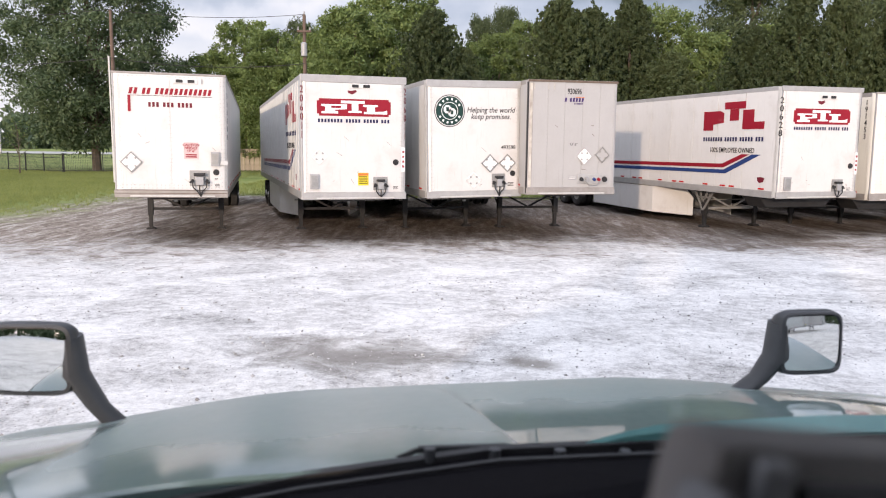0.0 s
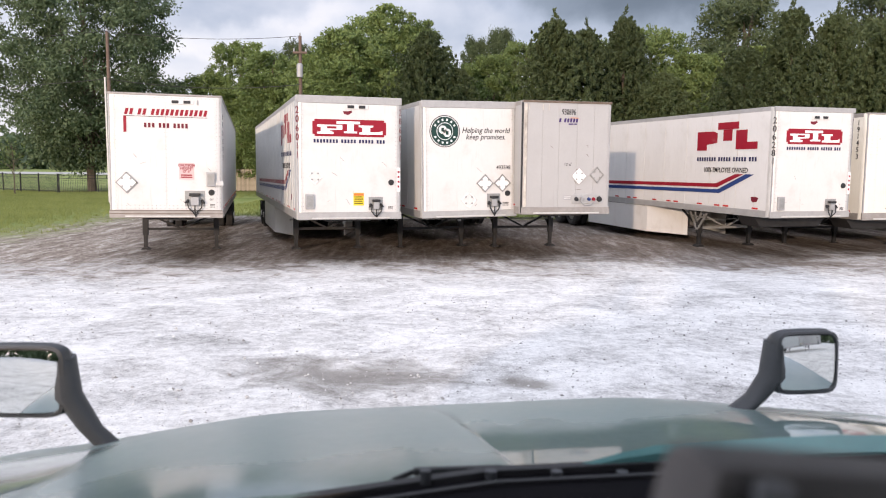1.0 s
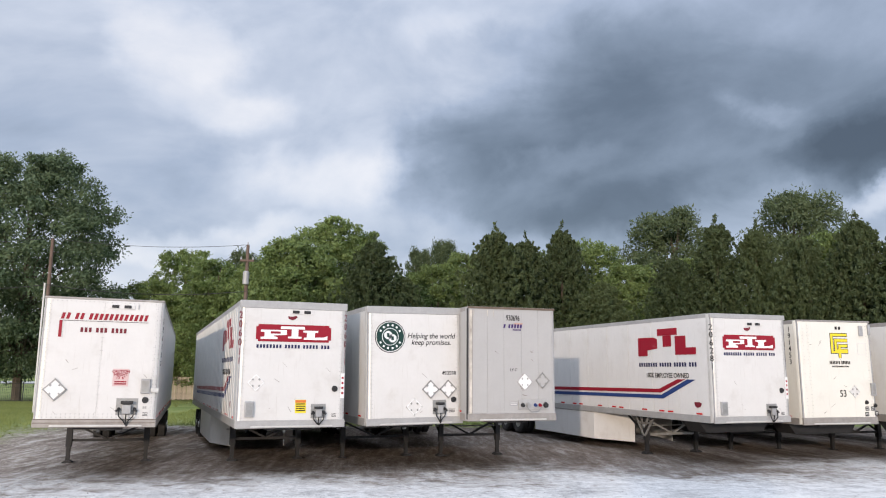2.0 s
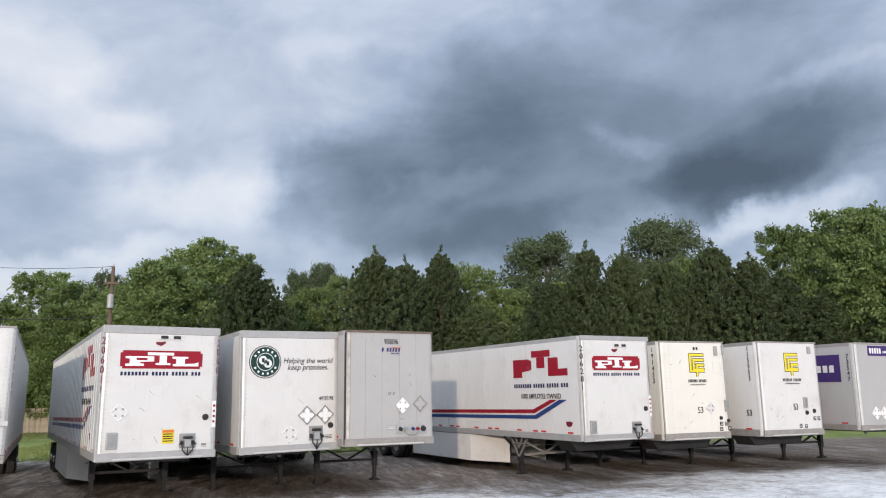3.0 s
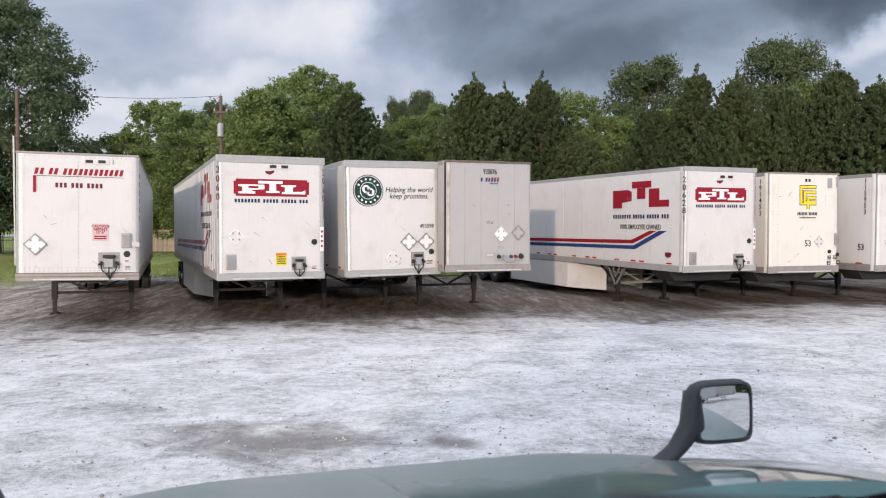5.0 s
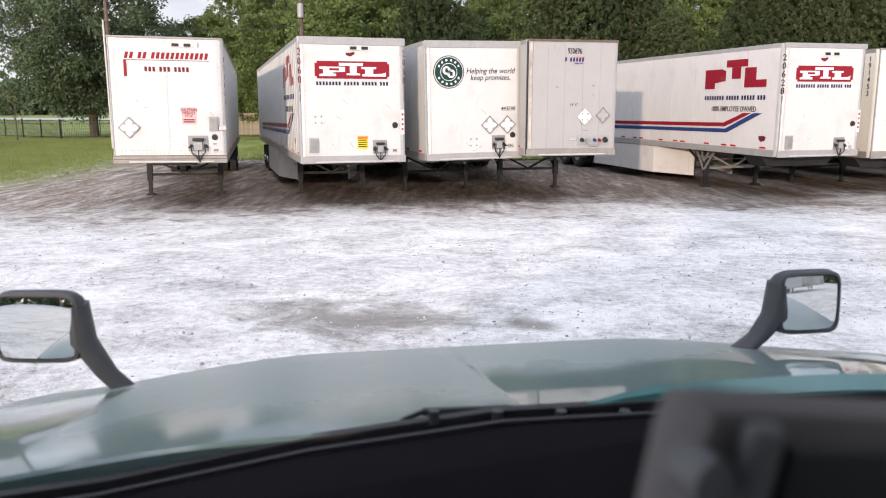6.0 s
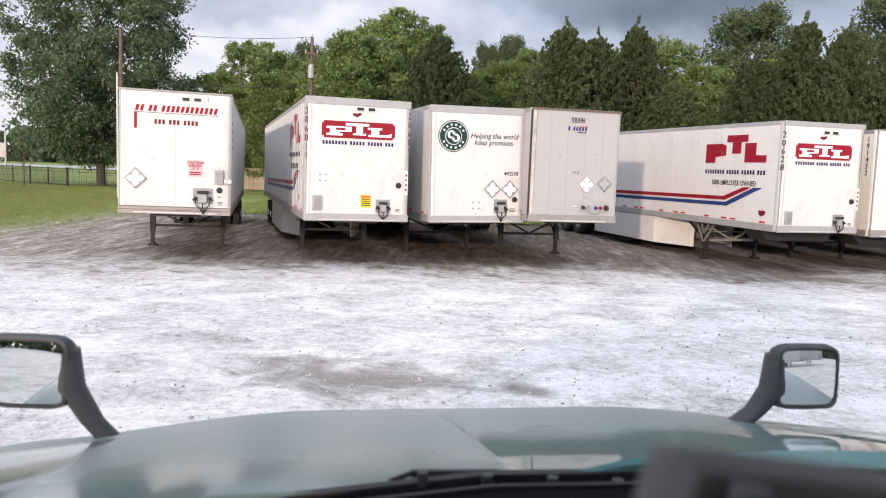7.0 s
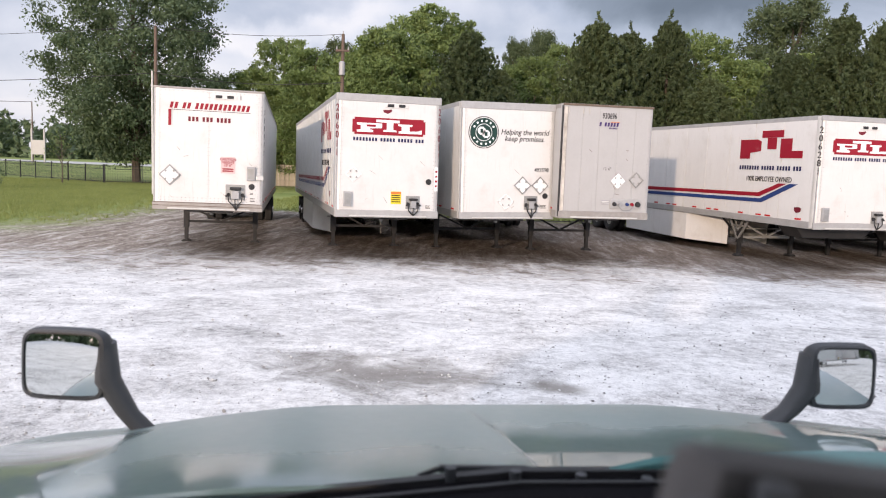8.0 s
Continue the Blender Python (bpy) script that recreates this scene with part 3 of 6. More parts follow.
def add_underside(root, zb):
    bm = fresh()
    box(bm, -0.55, 0.55, 0.25, 2.3, zb - 0.06, zb + 0.04)
    for i in range(40):
        y = 0.3 + i * 0.4
        box(bm, -HALF + 0.05, HALF - 0.05, y, y + 0.06, zb + 0.03, zb + 0.14)
    tagged(part("floor_framing", bm, M["steel"], root), kind="stuff")
    bm = cyl(fresh(), (0, 0.9, zb - 0.16), (0, 0.9, zb - 0.05), 0.05)
    part("kingpin", bm, M["galv"], root)
    bm = box(fresh(), -1.1, 1.1, LONG - 0.2, LONG - 0.1, 0.45, 0.56)
    for x in (-0.7, 0.7):
        box(bm, x - 0.05, x + 0.05, LONG - 0.2, LONG - 0.1, 0.56, zb)
    part("rear_guard", bm, M["galv"], root)


def add_skirt(root, start, bend, end, zb, mat):
    for side in (-1, 1):
        bm = fresh()
        w = side * (HALF - 0.03)
        for (x0, y0), (x1, y1) in (((w, bend), (w, end)), ((side * 0.72, start), (w, bend))):
            t = 0.012
            low0 = 0.27
            vs = []
            for x, y in ((x0, y0), (x1, y1)):
                for dx in (0, t * side):
                    for z in (low0, zb):
                        vs.append(bm.verts.new((x + dx, y, z)))
            a, b, c, d, e, f, g, h = vs
            for q in ((a, b, f, e), (c, d, h, g), (a, c, g, e), (b, d, h, f), (a, b, d, c), (e, f, h, g)):
                bm.faces.new(q)
        bmesh.ops.recalc_face_normals(bm, faces=bm.faces)
        skirt = part("side_skirt", bm, mat, root, "white panel skirt under the trailer side")
        for i in range(4):
            y = bend + 0.3 + i * (end - bend - 0.6) / 3
            part("skirt_strut", beam(fresh(), (w - side * 0.03, y, 0.45), (side * 0.5, y, zb), 0.05, 0.03), M["galv"], skirt)


def rivet_rows(bm, x, z0, z1, step=0.10, y=-0.011, r=0.008):
    z = z0
    while z < z1:
        made = bmesh.ops.create_cone(bm, cap_ends=True, segments=6, radius1=r, radius2=r * 0.5, depth=0.006)["verts"]
        bmesh.ops.transform(bm, matrix=Matrix.Translation((x, y, z)) @ Matrix.Rotation(radians(90), 4, "X"), verts=made)
        z += step
    return bm


def trailer(name, spec, label):
    """A van trailer; its origin is the middle of its nose at ground level, +y runs to its doors."""
    X, Y, yaw, pitch, roll, zg = spec["at"]
    zt, zb = spec["top"], spec["bottom"]
    skin, post, rail = M[spec["skin"]], M[spec["post"]], M[spec["rail"]]
    cap, foot, width = spec["cap"], spec["foot"], spec["post_width"]
    root = thing(name, pose(X, Y, zg, pitch, roll, yaw) @ Matrix.Diagonal((spec.get("narrow", 1.0), 1, 1, 1)), label, "semi-trailer", "parked semi-trailers")
    # shell
    bm = box(fresh(), -HALF + 0.02, HALF - 0.02, 0.02, LONG, zb + 0.06, zt - 0.03)
    part("body", bm, M["box"], root)
    bm = box(fresh(), -HALF + 0.03, HALF - 0.03, 0.03, LONG, zt - 0.029, zt - 0.005, 0.006)
    part("roof", bm, M["alu"], root)
    # front sheets between the corner posts, with the seams that the nose has
    seams = [-HALF + width, *spec["seams"], HALF - width]
    for a, b in zip(seams, seams[1:]):
        bm = box(fresh(), a + 0.0015, b - 0.0015, -0.004, 0.019, zb + foot + 0.002, zt - cap - 0.002, 0.002)
        part("front_sheet", bm, skin, root)
    bm = fresh()
    for s in seams:
        for dx in (-0.022, 0.022):
            if abs(s + dx) < HALF - width + 0.03:
                rivet_rows(bm, s + dx, zb + foot + 0.05, zt - cap - 0.04, y=-0.006)
    tagged(part("rivets", bm, M["box"], root), kind="stuff")
    for side in (-1, 1):
        bm = fresh()
        r = min(0.14, width)
        pts = [(-HALF + r - r * math.sin(a) - 0.004, r - r * math.cos(a) - 0.006) for a in (math.pi / 2 * i / 6 for i in range(7))]
        pts = [(-HALF + width, -0.006), *pts, (-HALF - 0.004, max(r, 0.17)), (-HALF + 0.03, max(r, 0.17)), (-HALF + 0.03, 0.03), (-HALF + width, 0.018)]
        if side > 0:
            pts = [(-x, y) for x, y in pts][::-1]
        prism(bm, pts, "z", zb + 0.02, zt - 0.02)
        part("corner_post", bm, M[spec["left_post"]] if side < 0 and "left_post" in spec else post, root, smooth=True)
    bm = box(fresh(), -HALF - 0.004, HALF + 0.004, -0.012, 0.05, zt - cap, zt, 0.012)
    part("front_top_rail", bm, rail, root)
    bm = box(fresh(), -HALF - 0.004, HALF + 0.004, -0.014, 0.05, zb, zb + foot, 0.012)
    part("front_bottom_rail", bm, rail, root)
    bm = box(fresh(), -HALF + 0.35, HALF - 0.3, -0.030, -0.014, zb + 0.02, zb + 0.055, 0.005)
    part("rub_bar", bm, M["alu_bright"], root)
    # side sheets with upright seams
    first, pitch_y = spec.get("first_seam", 0.24), 1.245
    for side in (-1, 1):
        y, n = 0.175, 0
        while y < LONG - 0.05:
            stop = min(LONG, first + pitch_y * (n + 1) if spec.get("wide_sheets", True) else y + pitch_y)
            long_y = stop - y
            side_skin = M[spec.get("side_skin", spec["skin"])]
            key = f"side_sheet_{side_skin.name}_{side}_{round(long_y, 3)}_{round(zt - zb, 3)}"
            def sheet(bm, side=side, long_y=long_y):
                x = side * (HALF - 0.012)
                box(bm, x - 0.008, x + 0.008, 0.009, long_y - 0.009, zb + 0.19, zt - 0.11, 0.003)
                return bm
            ob = part("side_sheet", shared(key, sheet, side_skin), None, root)
            ob.matrix_basis = Matrix.Translation((0, y, 0))
            y, n = stop, n + 1
        x = side * HALF
        bm = box(fresh(), min(x, x - side * 0.06), max(x, x - side * 0.06), 0.175, LONG, zt - 0.115, zt, 0.01)
        part("side_top_rail", bm, rail, root)
        bm = box(fresh(), min(x + side * 0.004, x - side * 0.06), max(x + side * 0.004, x - side * 0.06), 0.175, LONG, zb, zb + 0.19, 0.01)
        part("side_bottom_rail", bm, rail, root)
        tape = shared("reflector_tape", lambda bm: box(bm, -0.008, 0.008, 0, 0.24, 0, 0.045), M["lamp_red"])
        for i in range(12):
            for dy in ((0, 0.42) if i % 2 else (0,)):
                part("reflector_tape", tape, None, root).matrix_basis = Matrix.Translation((x, 0.5 + i * 1.28 + dy, zb + 0.21))
        if spec.get("ribs"):
            bm = fresh()
            for i in range(int((LONG - 0.6) / 0.405)):
                y = 0.58 + 0.405 * i
                box(bm, x - 0.014, x + 0.014, y, y + 0.035, zb + 0.2, zt - 0.12)
            tagged(part("side_ribs", bm, M["alu_bright"], root), kind="stuff")
    # doors at the far end
    for side in (-1, 1):
        bm = box(fresh(), min(0.01 * side, 1.26 * side), max(0.01 * side, 1.26 * side), LONG, LONG + 0.04, zb + 0.1, zt - 0.12, 0.008)
        part("rear_door", bm, skin, root)
    add_underside(root, zb)
    add_landing_gear(root, spec["gear"], spec["sep"], spec.get("lattice", False))
    add_wheels(root, spec.get("wheels", 12.3))
    return root


def add_marker_lamps(root, x0, x1, z, mat="ghost"):
    bm = box(fresh(), x0, x1, -0.022, -0.004, z - 0.055, z + 0.055, 0.01)
    lamp = part("marker_plate", bm, M[mat], root)
    w = (x1 - x0)
    for a in (x0 + 0.10 * w, x0 + 0.58 * w):
        bm = box(fresh(), a, a + 0.28 * w, -0.04, -0.022, z - 0.035, z + 0.035, 0.012)
        part("marker_lamp", bm, M["black"], lamp)


def add_document_box(root, x0, x1, z0, z1):
    bm = box(fresh(), x0, x1, -0.07, -0.004, z0, z1, 0.015)
    b = part("document_box", bm, M["box"], root, "grey document box with rounded lid")
    bm = box(fresh(), x0 + 0.03, x1 - 0.03, -0.078, -0.068, z0 + 0.04, z1 - 0.04, 0.004)
    part("lid", bm, M["galv"], b)


def add_air_panel(root, x0, x1, z0, z1, low):
    """The plate with brake couplings, socket and hanging hoses."""
    bm = box(fresh(), x0, x1, -0.018, -0.004, z0, z1, 0.006)
    panel = part("coupling_panel", bm, M["galv"], root, "grey metal air and power coupling panel")
    c, w = (x0 + x1) / 2, x1 - x0
    bm = box(fresh(), c - 0.2 * w, c + 0.2 * w, -0.11, -0.016, z0 + 0.03, z0 + 0.62 * (z1 - z0), 0.012)
    part("socket", bm, M["box"], panel)
    bm = box(fresh(), c - 0.28 * w, c + 0.28 * w, -0.13, -0.016, z0 + 0.66 * (z1 - z0), z1 - 0.06, 0.012)
    part("socket_lid", bm, M["steel"], panel)
    for s, mat in ((-1, "lamp_red"), (1, "blue")):
        bm = cyl(fresh(), (c + s * 0.36 * w, -0.016, z0 + 0.14), (c + s * 0.36 * w, -0.09, z0 + 0.12), 0.035)
        cyl(bm, (c + s * 0.36 * w, -0.085, z0 + 0.12), (c + s * 0.50 * w, -0.085, z0 + 0.09), 0.022)
        part("gladhand", bm, M["steel"], panel)
    bm = fresh()
    for s in (-0.36, 0.0, 0.36):
        p = [Vector((c + s * w, -0.08, z0 + 0.12)), Vector((c + s * w * 0.9, -0.10, z0 - 0.03)), Vector((c + s * w * 0.35, -0.07, z0 - 0.12)), Vector((c + 0.02, -0.03, low))]
        for a, b in zip(p, p[1:]):
            cyl(bm, a, b, 0.014, seg=8)
    part("hoses", bm, M["black"], panel)


def add_round_plug(root, x, z, r=0.075):
    bm = cyl(fresh(), (x, -0.004, z), (x, -0.035, z), r, r * 0.9, 20)
    p = part("round_plug", bm, M["black"], root)
    bm = cyl(fresh(), (x, -0.035, z), (x, -0.05, z), r * 0.4, r * 0.3, 12)
    part("plug_cap", bm, M["steel"], p)


def add_sticker(root, name, x0, x1, z0, z1, mat, lines=0, line_mat="ink", head=None):
    bm = plate(fresh(), x0, x1, z0, z1)
    s = part(name, bm, M[mat], root)
    if lines:
        h = (z1 - z0) / (lines + 1)
        for i in range(lines):
            z = z1 - h * (i + 0.9)
            part("printed_line", plate(fresh(), x0 + 0.02, x1 - 0.02 - 0.05 * (i % 2) * (x1 - x0), z - 0.25 * h, z + 0.2 * h, y=-0.016), M[line_mat], s)
    if head:
        bm = plate(fresh(), x0 + 0.005, x1 - 0.005, z1 - 0.22 * (z1 - z0), z1 - 0.01, y=-0.0165)
        part("sticker_head", bm, M[head], s)
    return s


def stacked(root, words, mat, y, z_top, pitch=0.185, size=0.21, side=-1):
    """A number written downwards on a side, sign under sign."""
    for i, ch in enumerate(words):
        letters("fleet_number", ch, size, mat, root, side * (HALF + 0.002), y, z_top - 0.08 - pitch * i, turn=LEFT if side < 0 else LEFT @ Matrix.Rotation(math.pi, 4, "Y"), bold=0.003)


def red_logo_sign(root, x0, x1, z0, z1):
    """The red panel with three plain white shapes."""
    bm = box(fresh(), x0, x1, -0.013, -0.005, z0, z1, 0.0)
    bmesh.ops.bevel(bm, geom=[e for e in bm.edges if abs(e.verts[0].co.x - e.verts[1].co.x) < 1e-4 and abs(e.verts[0].co.z - e.verts[1].co.z) < 1e-4], offset=0.05, segments=4, affect="EDGES")
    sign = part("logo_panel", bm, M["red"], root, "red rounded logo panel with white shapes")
    w, h = x1 - x0, z1 - z0
    def shape(pts):
        bm = prism(fresh(), [(x0 + u * w, z0 + v * h) for u, v in pts], "y", -0.018, -0.012)
        part("logo_shape", bm, M["decal_white"], sign)
    shape([(0.06, 0.14), (0.28, 0.14), (0.28, 0.27), (0.235, 0.30), (0.235, 0.36), (0.40, 0.40), (0.40, 0.68), (0.06, 0.68), (0.06, 0.56), (0.11, 0.54), (0.11, 0.28), (0.06, 0.26)])
    part("logo_gap", prism(fresh(), [(x0 + u * w, z0 + v * h) for u, v in ((0.19, 0.46), (0.32, 0.46), (0.32, 0.59), (0.19, 0.59))], "y", -0.0195, -0.017), M["red"], sign)
    shape([(0.32, 0.74), (0.64, 0.74), (0.64, 0.90), (0.32, 0.90)])
    shape([(0.42, 0.20), (0.60, 0.20), (0.60, 0.30), (0.555, 0.32), (0.555, 0.735), (0.465, 0.735), (0.465, 0.32), (0.42, 0.30)])
    shape([(0.63, 0.14), (0.95, 0.14), (0.95, 0.38), (0.90, 0.30), (0.78, 0.28), (0.78, 0.55), (0.82, 0.58), (0.82, 0.68), (0.62, 0.68), (0.62, 0.58), (0.67, 0.55), (0.67, 0.28), (0.63, 0.26)])


def side_livery(root, shift):
    """Red block shapes, lettering and the red and blue stripes along the left side."""
    x = -HALF - 0.009
    def flat(name, polys, mat):
        bm = fresh()
        for pts in polys:
            prism(bm, [(y + shift, z) for y, z in pts], "x", x, x + 0.008)
        return part(name, bm, M[mat], root)
    flat("logo_shape", [[(3.40, 3.00), (2.92, 3.00), (2.92, 3.17), (2.42, 3.22), (2.42, 3.50), (2.60, 3.56), (3.40, 3.56)]], "red")
    flat("logo_shape", [[(2.40, 3.60), (2.40, 3.80), (1.46, 3.80), (1.46, 3.60)]], "red")
    flat("logo_shape", [[(2.14, 3.27), (2.14, 3.595), (1.74, 3.595), (1.74, 3.27)]], "red")
    flat("logo_shape", [[(1.56, 3.02), (0.64, 3.02), (0.64, 3.22), (1.08, 3.22), (1.08, 3.56), (1.56, 3.56)]], "red")
    bars(root, "company_bar", M["navy"], -3.40 - shift, -0.62 - shift, 2.68, 2.80, [8, 5, 5, 3], y=0, m=Matrix.Translation((x, 0, 0)) @ Matrix.Rotation(radians(-90), 4, "Z"))
    letters("slogan", "100% EMPLOYEE OWNED", 0.205, M["ink"], root, x, 2.0 + shift, 2.42, turn=LEFT, bold=0.002, stretch=(0.88, 1))
    flat("red_stripe", [[(13.2, 1.80), (13.2, 1.91), (2.40, 2.03), (1.52, 2.32), (1.18, 2.32), (2.33, 1.92)]], "red")
    flat("blue_stripe", [[(13.2, 1.64), (13.2, 1.745), (2.30, 1.86), (1.08, 2.32), (0.72, 2.32), (2.22, 1.75)]], "blue")
    flat("small_map", [[(0.78, 1.60), (0.70, 1.55), (0.55, 1.58), (0.50, 1.68), (0.60, 1.71), (0.80, 1.70)]], "maroon")


BASE = dict(skin="white", post="alu_bright", rail="alu", cap=0.18, foot=0.18, post_width=0.13, seams=(), sep=0.95)


def red_logo_trailer(name, spec, number, label, shift, ink="maroon"):
    root = trailer(name, BASE | spec, label)
    red_logo_sign(root, -0.91, 0.90, 3.14, 3.55)
    bars(root, "company_bar", M["navy"], -0.90, 0.88, 2.985, 3.07, [8, 5, 5, 3])
    bm = fresh()
    prism(bm, [(-0.17, 3.75), (-0.15, 3.69), (-0.05, 3.66), (0.0, 3.685), (0.06, 3.73), (0.04, 3.77), (-0.05, 3.75)], "y", -0.012, -0.005)
    part("small_map", bm, M["maroon"], root)
    add_marker_lamps(root, -0.12, 0.46, 3.86)
    add_document_box(root, -1.10, -0.89, 1.38, 1.74)
    add_air_panel(root, 0.46, 0.82, 1.34, 1.67, 1.18)
    add_round_plug(root, 1.03, 2.03)
    add_sticker(root, "warning_sticker", 0.94, 1.10, 1.34, 1.46, "ghost", 3)
    add_sticker(root, "tall_sticker", HALF - 0.12, HALF - 0.03, 1.80, 2.40, "decal_white", 4, "red")
    for side in (-1, 1):
        for i, ch in enumerate(number):
            letters("fleet_number", ch, 0.235, M[ink], root, side * (HALF - 0.024), 0.024, 3.75 - 0.215 * i,
                    turn=Matrix.Rotation(radians(45 * side), 4, "Z") @ FRONT, bold=0.004, stretch=(0.85, 1))
    side_livery(root, shift)
    add_skirt(root, 4.6 + shift, 6.2 + shift, 10.6 + shift, 1.15, M["white"])
    return root


# the oldest white trailer with the caution plate
us = trailer("semi_trailer", BASE | dict(at=(-6.564, 18.375, 13.75, -0.5, 0.53, 0.0), top=4.095, bottom=1.14, post="white", left_post="cream", rail="rail", cap=0.05, foot=0.19,
             post_width=0.15, seams=(0.0,), gear=3.70, sep=0.97), "white riveted semi-trailer with red shapes and a caution plate")
bm = fresh()
for z in (1.37, 1.44, 4.0):
    for i in range(24):
        made = bmesh.ops.create_cone(bm, cap_ends=True, segments=6, radius1=0.011, radius2=0.006, depth=0.008)["verts"]
        bmesh.ops.transform(bm, matrix=Matrix.Translation((-1.11 + 0.0965 * i, -0.008, z)) @ Matrix.Rotation(radians(90), 4, "X"), verts=made)
for x in (-1.235, -1.165, 1.165, 1.235):
    rivet_rows(bm, x, 1.42, 4.02, y=-0.008, r=0.011)
tagged(part("edge_rivets", bm, M["box"], us), kind="stuff")
part("rail_groove", box(fresh(), -1.29, 1.29, -0.018, -0.013, 1.235, 1.25), M["rust_dark"], us)
part("rail_edge", box(fresh(), -1.29, 1.29, -0.018, -0.013, 1.312, 1.326), M["rust_dark"], us)
bars(us, "slanted_bar", M["red"], -0.94, 0.95, 3.585, 3.73, [2, 2, 12], slant=0.25)
bm = plate(fresh(), -0.88, 0.97, 3.545, 3.555)
part("underline", bm, M["ink"], us)
bm = plate(fresh(), -0.94, -0.875, 3.17, 3.555)
part("red_bar", bm, M["red"], us)
bm = plate(fresh(), -0.865, -0.85, 3.17, 3.54)
part("grey_bar", bm, M["ghost"], us)
bars(us, "phone_bar", M["maroon"], -0.50, 0.52, 3.29, 3.40, [3, 3, 4])
add_marker_lamps(us, 0.09, 0.65, 3.91)
bm = plate(fresh(), 0.72, 0.75, 3.86, 3.97, y=-0.02)
part("small_hook", bm, M["box"], us)
diamond_frame(us, -0.90, 1.985, 0.25, M["galv"])
sign = add_sticker(us, "caution_sign", 0.29, 0.63, 2.07, 2.47, "pink")
letters("sign_words", "CAUTION\nHEIGHT\n13' 6\"", 0.085, M["red"], sign, 0.46, -0.015, 2.335, bold=0.002)
for z in (2.16, 2.11):
    part("printed_line", plate(fresh(), 0.33, 0.59, z, z + 0.03, y=-0.016), M["red"], sign)
add_document_box(us, 0.91, 1.12, 1.91, 2.25)
add_air_panel(us, 0.41, 0.88, 1.42, 1.80, 1.17)
add_round_plug(us, 1.03, 1.76)
add_sticker(us, "label_sticker", 0.97, 1.09, 1.55, 1.63, "ghost", 2)
add_sticker(us, "lower_sticker", 0.97, 1.13, 1.37, 1.50, "ghost", 3)
bm = box(fresh(), 1.14, 1.31, -0.05, -0.006, 1.93, 2.04, 0.01)
part("latch_plate", bm, M["alu_bright"], us)
for s in (-1, 1):
    for i in range(6):
        part("number_bar", box(fresh(), s * HALF - 0.006, s * HALF + 0.006, 0.30, 0.42, 3.55 - 0.2 * i, 3.68 - 0.2 * i), M["ink"], us)

p1 = red_logo_trailer("semi_trailer", dict(at=(-2.187, 18.783, 16.83, -0.27, 0.0, 0.0), top=4.11, bottom=1.115, gear=3.85, sep=0.91, ribs=True, side_skin="ribbed"), "206011",
                      "white ribbed-side semi-trailer with red logo and yellow sticker", 0.5)
add_sticker(p1, "yellow_sticker", 0.08, 0.34, 1.46, 1.77, "yellow", 5, "ink", "orange")
diamond_frame(p1, -0.86, 2.17, 0.20, M["decal_white"], M["white"], y=-0.008)

od = trailer("semi_trailer", BASE | dict(at=(0.835, 19.77, 17.2, -0.24, -0.9, -0.02), top=4.13, bottom=1.15, gear=3.62, sep=0.97, post_width=0.14),
             "white semi-trailer with round green emblem and slogan lettering")
bm = cyl(fresh(), (-0.685, -0.005, 3.36), (-0.685, -0.012, 3.36), 0.405, seg=48)
emblem = part("emblem", bm, M["ink"], od, "round dark green emblem with white shapes")
for r, mat, y in ((0.385, "ghost", -0.0145), (0.365, "green", -0.017), (0.22, "decal_white", -0.0195), (0.205, "green", -0.022)):
    bm = cyl(fresh(), (-0.685, y + 0.004, 3.36), (-0.685, y, 3.36), r, seg=48)
    part("emblem_ring", bm, M[mat], emblem)
for a in (-60, -36, -12, 12, 36, 60, 120, 144, 168, 192, 216, 240):
    t = Matrix.Translation((-0.685, 0, 3.36)) @ Matrix.Rotation(radians(a), 4, "Y")
    part("emblem_bar", box(fresh(), -0.024, 0.024, -0.022, -0.018, 0.268, 0.318, turn=t), M["decal_white"], emblem)
for cx, cz in ((-0.745, 3.40), (-0.625, 3.32)):
    bm = fresh()
    ring = [(cx + 0.11 * math.cos(math.pi / 4 * i + 0.4), cz + 0.11 * math.sin(math.pi / 4 * i + 0.4)) for i in range(8)]
    prism(bm, ring, "y", -0.0265, -0.022)
    shape = part("emblem_shape", bm, M["decal_white"], emblem)
    bm = fresh()
    prism(bm, [(cx - 0.035, cz - 0.05), (cx + 0.035, cz - 0.05), (cx + 0.035, cz + 0.05), (cx - 0.035, cz + 0.05)], "y", -0.029, -0.026)
    part("emblem_gap", bm, M["green"], emblem)
letters("slogan", "Helping the world\nkeep promises.", 0.185, M["ink"], od, 0.43, -0.006, 3.30, shear=0.25, bold=0.0015, stretch=(0.97, 1.05))
letters("fleet_number", "493598", 0.145, M["ink"], od, 0.92, -0.006, 2.43, bold=0.002, stretch=(0.92, 1))
diamond_frame(od, 0.40, 2.03, 0.235, M["galv"])
diamond_frame(od, 0.885, 2.03, 0.235, M["galv"])
diamond_frame(od, -0.04, 1.60, 0.22, M["decal_white"], M["white"], y=-0.008)
add_round_plug(od, 1.04, 1.76)
add_air_panel(od, 0.46, 0.83, 1.40, 1.76, 1.18)
add_sticker(od, "label_sticker", 0.88, 1.09, 1.41, 1.55, "ghost", 3)
add_sticker(od, "rail_label", -0.60, -0.53, 1.16, 1.20, "ink")

